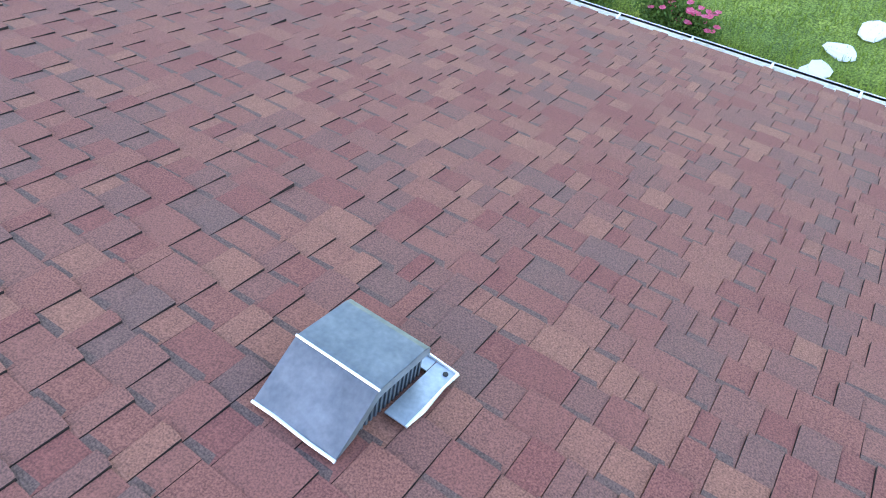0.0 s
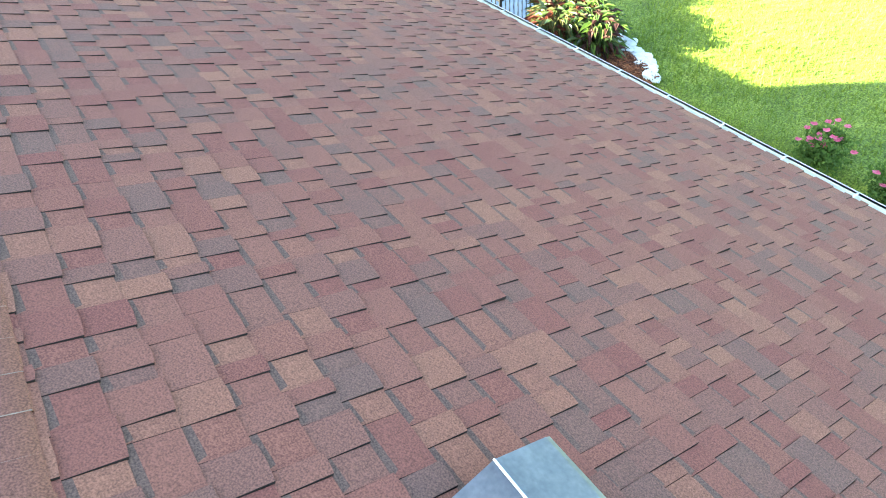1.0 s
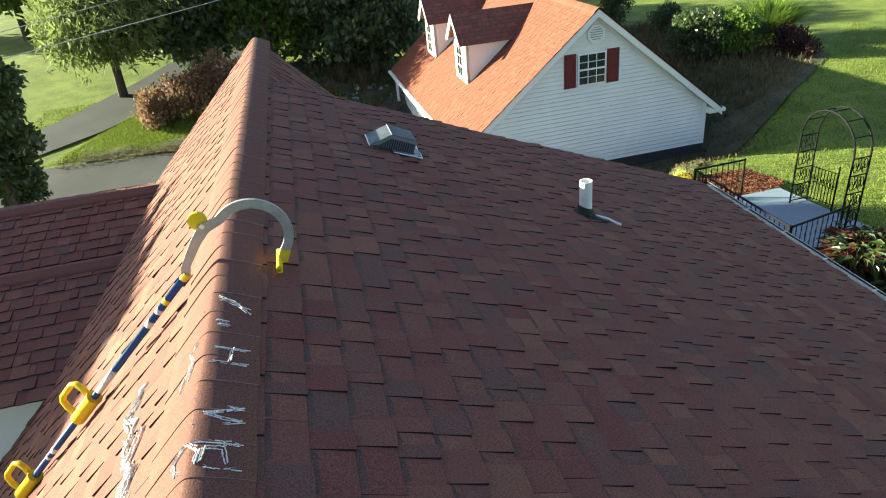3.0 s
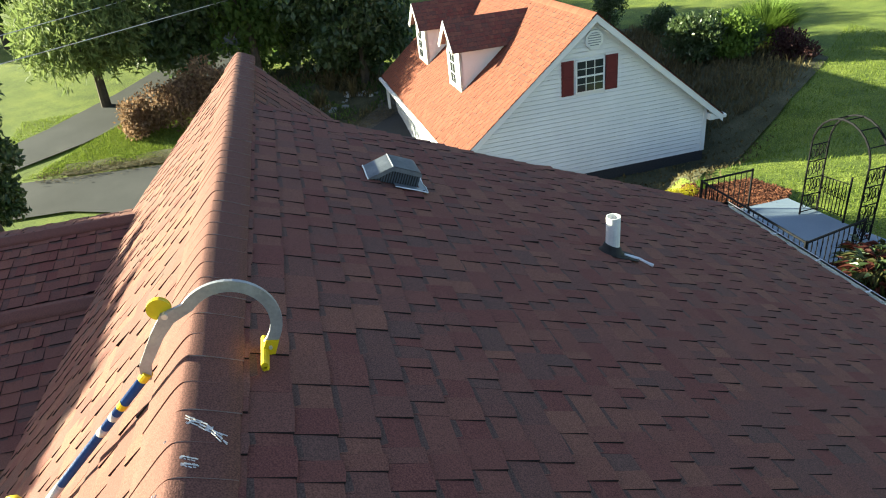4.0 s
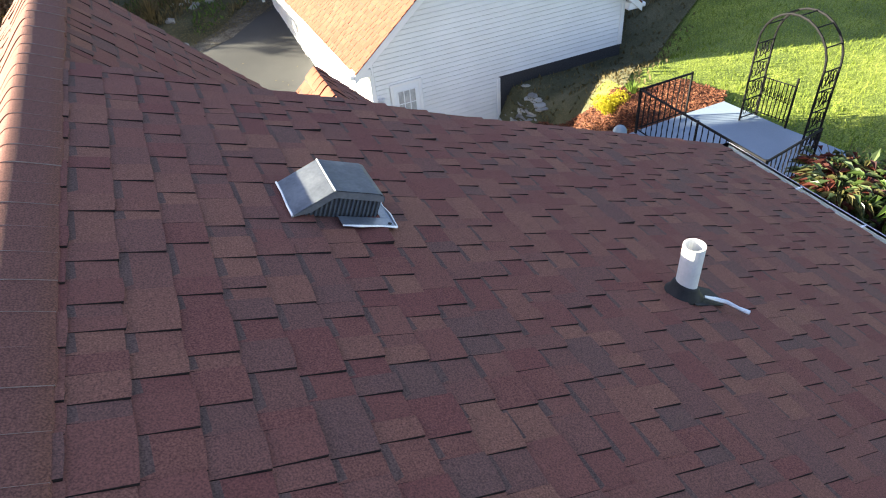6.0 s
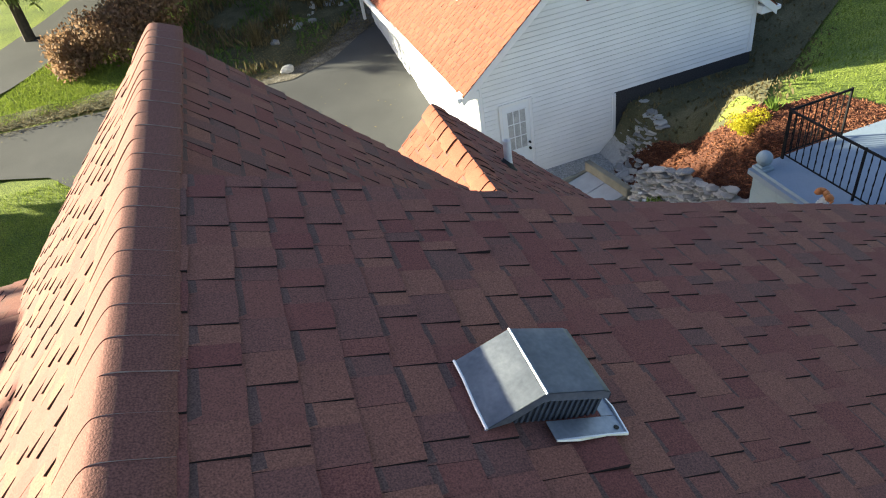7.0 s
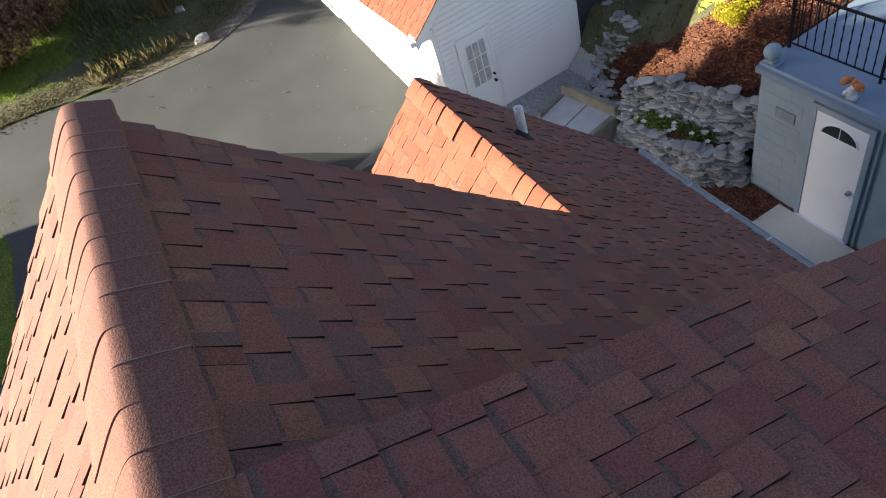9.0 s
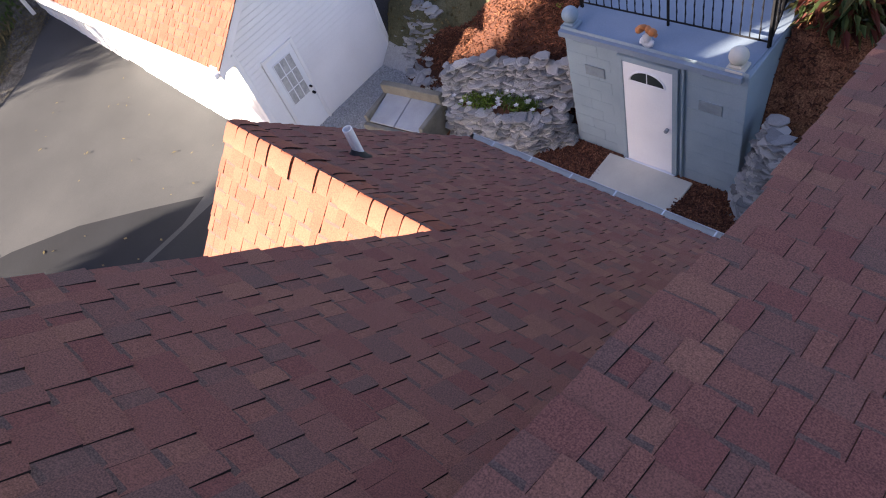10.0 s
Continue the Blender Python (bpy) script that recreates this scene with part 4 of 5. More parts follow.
chalk_marks("white chalk strokes on the ridge cap", [
    [(-0.03, 2.96), (0.05, 2.955), (0.135, 2.95)], [(0.03, 2.97), (0.04, 3.03), (0.09, 3.03), (0.10, 2.97)], [(0.01, 3.06), (0.08, 3.055), (0.135, 3.05)],
    [(0.0, 3.13), (0.135, 3.15), (0.03, 3.18), (0.135, 3.21), (0.0, 3.25)],
    [(0.02, 3.45), (0.14, 3.44)], [(0.03, 3.53), (0.14, 3.52)], [(0.085, 3.45), (0.09, 3.53)],
    [(0.03, 3.68), (0.07, 3.67)], [(0.03, 3.71), (0.07, 3.70)], [(-0.03, 3.80), (0.04, 3.86), (0.13, 3.80)], [(0.02, 3.88), (0.08, 3.84), (0.14, 3.76)], [(-0.02, 3.84), (0.10, 3.83)],
    [(-0.06, 3.42), (-0.04, 3.50), (-0.06, 3.56), (-0.03, 3.60)], [(-0.09, 3.40), (-0.07, 3.47)], [(-0.04, 2.96), (-0.05, 3.02), (-0.01, 3.06), (0.03, 3.02), (0.02, 2.97)]], cap_at, 0.0046)
rc = random.Random(5)
chalk_marks("thick white chalk scribble on the sunlit slope", [
    [(-0.29 - 0.008 * k + rc.uniform(-0.012, 0.012), 3.02 + 0.055 * k + rc.uniform(-0.03, 0.03)), (-0.29 - 0.008 * k + rc.uniform(-0.05, 0.05), 3.10 + 0.055 * k + rc.uniform(-0.03, 0.04)), (-0.29 - 0.007 * k + rc.uniform(-0.05, 0.05), 3.16 + 0.055 * k)]
    for k in range(15)], lambda x, y: Vector((x, y, M2 * x)) + n_w * 0.0115, 0.008)

# ---- the block-built cellar with its deck ----
cellar = thing("cellar", "grey-blue painted block cellar with a flat deck roof", "cellar", Matrix.Translation((0.02, -0.17, 0.26)))
DZ, DZ_OWN = -5.05, -5.31          # deck height in the world, and in the cellar's own measure
bm = box((7.38, 10.12, -7.7), (9.05, 12.95, DZ_OWN - 0.02), 0.012)
wall = part("cellar_wall", bm, GREYPAINT, cellar, "grey-blue painted block wall")
for r in range(11):
    for q in range(7):
        y0 = 10.13 + q * 0.41 - (0.2 if r % 2 else 0)
        z0 = -7.62 + r * 0.215
        a, b = max(y0, 10.125), min(y0 + 0.407, 12.945)
        if b - a > 0.05 and not (a < 12.02 and b > 11.05 and z0 < -5.5) and z0 < -5.42:
            part("block", box((7.3765, a, z0), (7.386, b, z0 + 0.2125), 0.0015), GREYPAINT, wall)
part("deck", prism([(7.31, 10.2), (8.9, 10.1), (10.55, 10.5), (10.3, 11.7), (10.12, 13.12), (9.1, 13.1), (7.31, 13.0)], 0.09, Matrix.Translation((0, 0, DZ_OWN - 0.09))), DECKPAINT, cellar, "smooth blue-grey painted concrete deck")
door = part("door", box((7.345, 11.155, -7.6), (7.385, 11.945, -5.56), 0.004), DOORPAINT, cellar, "white door with a fan window")
for a, b in (((7.33, 11.945, -7.62), (7.40, 12.03, -5.47)), ((7.33, 11.07, -7.62), (7.40, 11.155, -5.47)), ((7.33, 11.155, -5.56), (7.40, 11.945, -5.47))):
    part("door_frame", box(a, b, 0.005), GREYPAINT, door)
fan = [(0.27 * math.cos(math.radians(a)), 0.2 * math.sin(math.radians(a))) for a in range(0, 181, 15)]
UPW = Matrix(((0, 0, -1, 0), (-1, 0, 0, 0), (0, 1, 0, 0), (0, 0, 0, 1)))
part("fan_window", prism(fan, 0.01, Matrix.Translation((7.346, 11.55, -5.88)) @ UPW), GLASS, door, "dark half-round window")
rim = [(7.336, 11.55 - 0.285 * math.cos(math.radians(a)), -5.88 + 0.215 * math.sin(math.radians(a))) for a in range(0, 181, 12)]
part("fan_trim", tube(rim + [rim[0]], 0.014, 6), DOORPAINT, door)
part("fan_bar", tube([(7.335, 11.55, -5.88), (7.335, 11.55, -5.68)], 0.006, 5), DOORPAINT, door)
part("door_knob", rod((7.345, 11.23, -6.65), (7.28, 11.23, -6.65), 0.03, 12), GALV, door)
part("door_sill", box((7.28, 11.1, -7.64), (7.42, 12.0, -7.6), 0.005), ALU, door)
part("conduit", tube([(7.35, 11.0, -7.6), (7.35, 11.0, -5.45), (7.35, 11.03, -5.40), (7.35, 11.55, -5.38)], 0.02, 8), GREYPAINT, cellar, "painted conduit pipe")
for y, z in ((12.45, -5.95), (10.6, -6.0)):
    part("wall_vent", box((7.358, y - 0.17, z - 0.09), (7.378, y + 0.17, z + 0.09), 0.004), surface("dark_patch", [(0.155, 0.19, 0.21), (0.215, 0.265, 0.295)], scale=9, fine=60), cellar, "darker vent block")
for y in (12.71, 10.16):
    f = thing("ball_finial", "grey concrete ball on a square plinth", "finial", Matrix.Translation((7.51, y, DZ)), "deck finials")
    bm = bmesh.new()
    add_box(bm, (-0.12, -0.12, 0.0), (0.12, 0.12, 0.05), 0.012)
    add_box(bm, (-0.085, -0.085, 0.05), (0.085, 0.085, 0.09), 0.015)
    part("plinth", bm, CONCRETE if y < 11 else GREYPAINT, f)
    bm = bmesh.new()
    bmesh.ops.create_uvsphere(bm, u_segments=24, v_segments=14, radius=0.125, matrix=Matrix.Translation((0, 0, 0.2)))
    part("ball", bm, CONCRETE if y < 11 else GREYPAINT, f, smooth=True)
bm = bmesh.new()
for i, (x, yy, z, r) in enumerate(((0, 0, 0.05, 0.075), (0.03, 0.07, 0.04, 0.05), (0.0, -0.07, 0.05, 0.05), (0, 0, 0.13, 0.06), (-0.04, 0.03, 0.1, 0.04), (0.02, -0.03, 0.2, 0.045),
                                   (0, 0.09, 0.25, 0.06), (0, 0.05, 0.29, 0.045), (0, -0.09, 0.24, 0.06), (0, -0.04, 0.27, 0.05), (0, 0.14, 0.22, 0.035), (0, -0.14, 0.2, 0.035))):
    old = set(bm.faces)
    bmesh.ops.create_icosphere(bm, subdivisions=2, radius=r, matrix=Matrix.Translation((x, yy, z)))
    for f in bm.faces:
        if f not in old:
            f.material_index = 1 if i > 5 else 0
for v in bm.verts:
    v.co += 0.03 * noise.noise_vector(v.co * 14)
    v.co.z = max(v.co.z, 0.0)
st = part("statuette", bm, PETAL_WHITE, None, m=Matrix.Translation((7.5, 11.45, DZ)), smooth=True)
st.data.materials.append(ORANGE)
tagged(st, "small white statuette with rust-orange figures on top", "statuette")


def railing(posts, name_group="deck railings", rail_h=0.86, gap=0.12, curl=True):
    """Black iron railing through posts on the deck: rails, twisted bars."""
    r = thing("railing", "black wrought-iron railing with twisted bars on the deck", "railing", group=name_group)
    for x, y in posts:
        part("post", box((x - 0.016, y - 0.016, DZ), (x + 0.016, y + 0.016, DZ + rail_h + 0.03), 0.003), IRON, r)
    for (x0, y0), (x1, y1) in zip(posts, posts[1:]):
        a, b = Vector((x0, y0, DZ)), Vector((x1, y1, DZ))
        for z, t in ((0.09, 0.013), (rail_h, 0.021)):
            part("rail", tube([a + Vector((0, 0, z)), b + Vector((0, 0, z))], t, 6), IRON, r)
        n = int((b - a).length / gap)
        for k in range(1, n):
            p = a.lerp(b, k / n)
            bm = bmesh.new()
            pts = [p + Vector((0.002 * math.cos(j * 1.6), 0.002 * math.sin(j * 1.6), 0.09 + (rail_h - 0.09) * j / 14)) for j in range(15)]
            add_tube(bm, pts, [0.0085 if j % 3 else 0.013 for j in range(15)], 5)
            part("bar", bm, IRON, r)
    return r


railing([(7.95, 12.80), (7.98, 11.40), (8.0, 10.0)])
railing([(7.95, 12.82), (9.13, 12.87)])
railing([(8.02, 9.99), (9.38, 10.27)])

# arched trellis
arch = thing("garden_arch", "tall black wire garden arch with scrolled side panels on the pad", "garden arch")
LEG = [((9.84, 12.23), (9.82, 10.84)), ((10.24, 12.25), (10.19, 10.86))]
for (xa, ya), (xb, yb) in LEG:
    pts = [(xa, ya, DZ - 0.02)]
    for k in range(13):
        a = math.pi * k / 12
        u = (1 - math.cos(a)) / 2
        pts.append((xa + (xb - xa) * u, ya + (yb - ya) * u, DZ + 1.5 + 0.65 * math.sin(a)))
    pts.append((xb, yb, DZ - 0.02))
    part("hoop", tube(pts, 0.02, 6), IRON, arch)
for q in range(2):
    a, b = Vector((*LEG[0][q], DZ)), Vector((*LEG[1][q], DZ))
    for z in (0.05, 0.40, 0.76, 1.12, 1.46):
        part("crossbar", tube([a + Vector((0, 0, z)), b + Vector((0, 0, z))], 0.013, 5), IRON, arch)
    for z in (0.05, 0.40, 0.76, 1.12):
        for k in range(4):
            cpt = a.lerp(b, 0.2 + 0.2 * k) + Vector((0, 0, z + 0.185))
            d = (b - a).normalized()
            sp = [cpt + d * (0.018 + 0.0075 * j) * math.cos(j * 0.75 + k) * 0.8 + Vector((0, 0, 1.9 * (0.018 + 0.0075 * j) * math.sin(j * 0.75 + k))) for j in range(11)]
            part("scroll", tube(sp, 0.009, 4), IRON, arch)
for k in range(1, 6):
    a = math.pi * k / 6
    u = (1 - math.cos(a)) / 2
    p = [Vector((l[0][0] + (l[1][0] - l[0][0]) * u, l[0][1] + (l[1][1] - l[0][1]) * u, DZ + 1.5 + 0.65 * math.sin(a))) for l in LEG]
    part("top_bar", tube(p, 0.012, 5), IRON, arch)
gate = thing("garden_gate", "low black wire gate with scrolls inside the arch", "garden gate")
ga, gb = Vector((10.24, 12.22, DZ)), Vector((10.3, 11.6, DZ))
part("post", tube([gb, gb + Vector((0, 0, 0.95))], 0.022, 6), IRON, gate)
part("post", tube([ga, ga + Vector((0, 0, 0.8))], 0.012, 6), IRON, gate)
for z in (0.08, 0.75):
    part("rail", tube([ga + Vector((0, 0, z)), gb + Vector((0, 0, z + 0.05))], 0.01, 5), IRON, gate)
for k in range(1, 8):
    p = ga.lerp(gb, k / 8)
    part("bar", tube([p + Vector((0, 0, 0.08)), p + Vector((0.0, 0.0, 0.45)), p + Vector((0, 0, 0.78))], 0.01, 5), IRON, gate)
    sp = [p + Vector((0, (0.01 + 0.006 * j) * math.cos(j * 0.8), 0.5 + 1.6 * (0.01 + 0.006 * j) * math.sin(j * 0.8))) for j in range(10)]
    part("scroll", tube(sp, 0.008, 4), IRON, gate)

# ---- yard floor around the cellar ----
tagged(part("door_pad", box((6.2, 10.6, -7.46), (7.32, 12.1, -7.325), 0.01), CONCRETE), "pale concrete pad in front of the cellar door", "concrete pad", kind="structure")


def mulch_bed(name, outline, lift, label, count, seed, step=0.35):
    ob = patch(name, outline, MULCH, lift, step, label, "mulch bed", rough=0.04)
    rnd = random.Random(seed)
    xs, ys = [p[0] for p in outline], [p[1] for p in outline]
    V, F = [], []
    n = 0
    while n < count:
        x, y = rnd.uniform(min(xs), max(xs)), rnd.uniform(min(ys), max(ys))
        inside, j = False, len(outline) - 1
        for i in range(len(outline)):
            (xi, yi), (xj, yj) = outline[i], outline[j]
            if (yi > y) != (yj > y) and x < (xj - xi) * (y - yi) / (yj - yi) + xi:
                inside = not inside
            j = i
        n += 1
        if not inside:
            continue
        e = Euler((rnd.uniform(-0.5, 0.5), rnd.uniform(-0.5, 0.5), rnd.uniform(0, 6.3))).to_matrix()
        l, w = rnd.uniform(0.025, 0.07), rnd.uniform(0.007, 0.016)
        o = Vector((x, y, ground_z(x, y) + lift + 0.04 * noise.noise(Vector((x, y, 0)) * 2.3) + 0.012))
        k = len(V)
        V += [o + e @ Vector(q) for q in ((-l, -w, 0), (l, -w, 0), (l, w, 0), (-l, w, 0), (-l, 0, 0.01), (l, 0, 0.012))]
        F += [(k, k + 1, k + 5, k + 4), (k + 4, k + 5, k + 2, k + 3)]
    tagged(part("mulch_chips", (V, F), MULCH), label.replace("bed", "chips"), "mulch", kind="stuff")
    return ob


patch("yard_soil", [(5.64, 7.93), (8.77, 7.76), (8.83, 9.88), (7.41, 10.06), (7.50, 13.09), (7.30, 14.52), (7.46, 16.53), (6.39, 16.79), (5.80, 16.62)], MULCH, 0.025, 0.25, "dark soil and bark round the cellar door", "soil")
mulch_bed("mulch_bank", [(7.7, 12.72), (9.15, 12.9), (10.1, 12.9), (10.5, 13.3), (10.2, 14.2), (9.1, 14.35), (8.6, 14.75), (8.65, 15.6), (8.25, 16.45), (7.7, 17.05), (7.3, 17.0), (7.15, 16.3), (7.05, 15.7), (7.1, 14.6), (7.3, 13.9), (7.45, 13.1)], 0.1, "rust-brown bark mulch bed on the bank", 26000, 3)
mulch_bed("mulch_south", [(7.5, 7.2), (7.55, 9.95), (9.05, 9.9), (9.7, 10.0), (9.85, 8.9), (9.4, 7.2)], 0.07, "dark damp bark mulch bed beside the cellar", 5000, 4)
mulch_bed("mulch_left", [(6.25, 12.10), (7.32, 12.04), (7.35, 13.00), (6.38, 13.25)], 0.03, "dark bark mulch bed below the stone wall", 2500, 5)
mulch_bed("mulch_right", [(6.06, 9.12), (7.43, 9.05), (7.35, 10.62), (6.21, 10.68)], 0.03, "dark bark mulch bed right of the concrete pad", 2500, 6)
mulch_bed("mulch_flower_bed", [(7.8, 1.8), (9.0, 1.8), (9.1, 4.6), (7.8, 4.6)], 0.03, "dark soil bed under the flower bushes", 1500, 7)
patch("gravel_strip", [(4.66, 18.00), (4.63, 17.09), (5.40, 16.64), (6.48, 16.69), (7.45, 16.23), (7.91, 16.91), (7.89, 17.92)], GRAVEL, 0.03, 0.4, "pale gravel strip by the garage wall", "gravel")
rg = random.Random(8)
V, F = [], []
for _ in range(6500):
    x, y = rg.uniform(4.6, 7.75), rg.uniform(16.6, 17.9)
    s, k = rg.uniform(0.012, 0.03), len(V)
    o = Vector((x, y, ground_z(x, y) + 0.035))
    V += [o + Vector(q) * s for q in ((1, 0, 0), (0, 1, 0), (-1, 0.1, 0), (0, -1, 0), (0.1, 0, 0.8))]
    F += [(k, k + 1, k + 4), (k + 1, k + 2, k + 4), (k + 2, k + 3, k + 4), (k + 3, k, k + 4)]
tagged(part("gravel_stones", (V, F), GRAVEL), "loose pale gravel stones", "gravel", kind="stuff")


def rock_mesh(seed, flat=0.4, sub=2):
    bm = bmesh.new()
    bmesh.ops.create_icosphere(bm, subdivisions=sub, radius=0.5)
    o = Vector((seed * 7.3, seed * 1.7, 0))
    for v in bm.verts:
        p = v.co.copy()
        v.co *= 1 + 0.45 * noise.noise(p * 2.2 + o)
        v.co += 0.06 * noise.noise_vector(p * 5 + o)
        v.co.z *= flat
        v.co.z = max(-0.42 * flat, min(0.42 * flat, v.co.z))
    me = bpy.data.meshes.new("stone")
    bm.to_mesh(me)
    bm.free()
    me.materials.append(STONE)
    return me


def slab_mesh(seed):
    """A flat ledge stone: an uneven many-sided slab with a broken rim."""
    rnd = random.Random(seed)
    n = rnd.choice((6, 7, 8))
    ang = sorted(math.tau * (k + rnd.uniform(-0.3, 0.3)) / n for k in range(n))
    rad = [rnd.uniform(0.38, 0.56) for _ in range(n)]
    V, F = [], []
    for q, z in ((0.9, -0.5), (1.0, -0.15), (0.97, 0.3), (0.8, 0.5)):
        V += [(r * q * math.cos(a) + rnd.uniform(-0.03, 0.03), r * q * math.sin(a) + rnd.uniform(-0.03, 0.03), z + rnd.uniform(-0.1, 0.1)) for a, r in zip(ang, rad)]
    for j in range(3):
        F += [(j * n + k, j * n + (k + 1) % n, j * n + n + (k + 1) % n, j * n + n + k) for k in range(n)]
    F += [tuple(range(n))[::-1], tuple(range(3 * n, 4 * n))]
    return mesh_of("stone", V, F, STONE)


SLABS = [slab_mesh(300 + i) for i in range(12)]
ROCKS = [rock_mesh(i + 20, 0.7) for i in range(5)]
WHITES = [rock_mesh(i + 40, 0.45) for i in range(4)]
for me in WHITES:
    me.materials[0] = WHITESTONE


def dry_wall(label, line, z0, z1, seed, lean=0.1, size=0.2):
    """A dry-stacked wall of flat stones along a line of plan points."""
    w = thing("dry_stone_wall", label, "stone wall", group="dry stone walls")
    rnd = random.Random(seed)
    z = z0
    while z < z1(0.5) + 0.1:
        for (x0, y0), (x1, y1) in zip(line, line[1:]):
            a, b = Vector((x0, y0)), Vector((x1, y1))
            L = (b - a).length
            out = Vector(((b - a).y, -(b - a).x)).normalized()
            u = rnd.uniform(-0.1, 0.05)
            while u < L:
                s = size * rnd.uniform(0.7, 1.5)
                t = min(1, max(0, u / L))
                if z < z1(t):
                    h = rnd.uniform(0.02, 0.045)
                    p = a.lerp(b, t) - out * (lean * (z - z0) + rnd.uniform(-0.06, 0.06))
                    ob = new("stone", rnd.choice(SLABS))
                    ob.matrix_basis = Matrix.LocRotScale((p.x, p.y, z + rnd.uniform(-0.015, 0.015)), Euler((rnd.uniform(-0.16, 0.16), rnd.uniform(-0.16, 0.16), rnd.uniform(0, 6.3))),
                                                         (s * rnd.uniform(1.0, 1.5), s * rnd.uniform(0.8, 1.2), h))
                    ob.parent = w
                u += s * 0.85
        z += 0.036
    return w


dry_wall("stacked grey fieldstone wall below the mulch bank", [(6.73, 15.10), (7.15, 14.27), (7.37, 13.40), (7.59, 12.88)], -6.74, lambda t: -6.14 + 0.2 * t, 1, lean=0.4)
dry_wall("low stacked stone front of the flower pocket", [(6.48, 14.97), (6.55, 14.05), (6.73, 13.33), (7.25, 12.88), (7.47, 12.91)], -7.42, lambda t: -6.74 + 0.1 * t, 2, lean=0.22)
dry_wall("stacked stone wall at the garage corner", [(7.70, 17.94), (7.60, 17.23), (7.66, 16.67)], -7.40, lambda t: -6.24 - 0.1 * t, 3, lean=0.72)
dry_wall("stacked stone wall beside the cellar", [(7.38, 9.94), (7.01, 9.63), (6.89, 9.08), (7.02, 8.46)], -7.42, lambda t: -5.84 - 0.1 * t, 4, lean=0.25)
rr = random.Random(77)
for k in range(34):
    t = k / 33
    x, y = 7.1 + 0.5 * t + rr.uniform(-0.16, 0.16), 15.3 + 1.8 * t + rr.uniform(-0.15, 0.15)
    s = rr.uniform(0.16, 0.36)
    tagged(part("stone", rr.choice(SLABS + ROCKS), STONE, m=Matrix.LocRotScale((x, y, ground_z(x, y) + 0.09), Euler((rr.uniform(-0.2, 0.2), rr.uniform(-0.2, 0.2), rr.uniform(0, 6))), (s * 1.3, s, s * 0.45))),
           "loose grey fieldstone at the foot of the bank", "stone", "edging stones")
soil = patch("flower_pocket", [(6.63, 14.96), (6.65, 14.05), (6.83, 13.43), (7.26, 13.00), (7.55, 12.99), (7.37, 13.50), (7.20, 14.32), (6.83, 15.15)], MULCH, 0.62, 0.3, "soil pocket behind the low stone wall", "soil")

# planter box of old timber with a slab lid
OLDCONCRETE = surface("weathered_concrete", [(0.11, 0.105, 0.085), (0.24, 0.225, 0.18)], scale=3, fine=60, rough=0.9, bump=0.5)
LIDGREY = surface("grey_lid_paint", [(0.24, 0.26, 0.27), (0.36, 0.38, 0.40)], scale=3, fine=60, rough=0.6)
planter = thing("cold_frame", "weathered concrete cold frame with two grey lid panels", "cold frame", Matrix.Translation((6.12, 15.78, 0)) @ Matrix.Rotation(math.radians(9), 4, "Z"))
for a, b in (((0.32, -0.68, -7.5), (0.46, 0.72, -6.52)), ((-0.46, -0.68, -7.5), (-0.36, 0.72, -6.86)), ((-0.36, -0.68, -7.5), (0.32, -0.58, -6.72)), ((-0.36, 0.62, -7.5), (0.32, 0.72, -6.72))):
    part("frame_wall", box(a, b, 0.015), OLDCONCRETE, planter)
for y0 in (-0.57, 0.03):
    part("lid", box((-0.36, y0, -0.02), (0.33, y0 + 0.58, 0.02), 0.006, Matrix.Translation((0, 0, -6.79)) @ Matrix.Rotation(-0.16, 4, "Y")), LIDGREY, planter, "grey metal lid panel")

# steel bracket lying on the stones
br = thing("metal_bracket", "bent silver metal bracket lying on the stones", "bracket", Matrix.Translation((7.3, 8.83, -5.72)) @ Euler((0.4, -0.5, 0.6)).to_matrix().to_4x4())
part("strip", box((-0.2, -0.05, 0.0), (0.2, 0.05, 0.012), 0.003), GALV_EDGE, br)
part("strip", box((0.17, -0.05, 0.0), (0.185, 0.05, 0.16), 0.003), GALV_EDGE, br)
part("strip", box((0.02, -0.14, 0.013), (0.09, 0.14, 0.025), 0.003), GALV_EDGE, br)

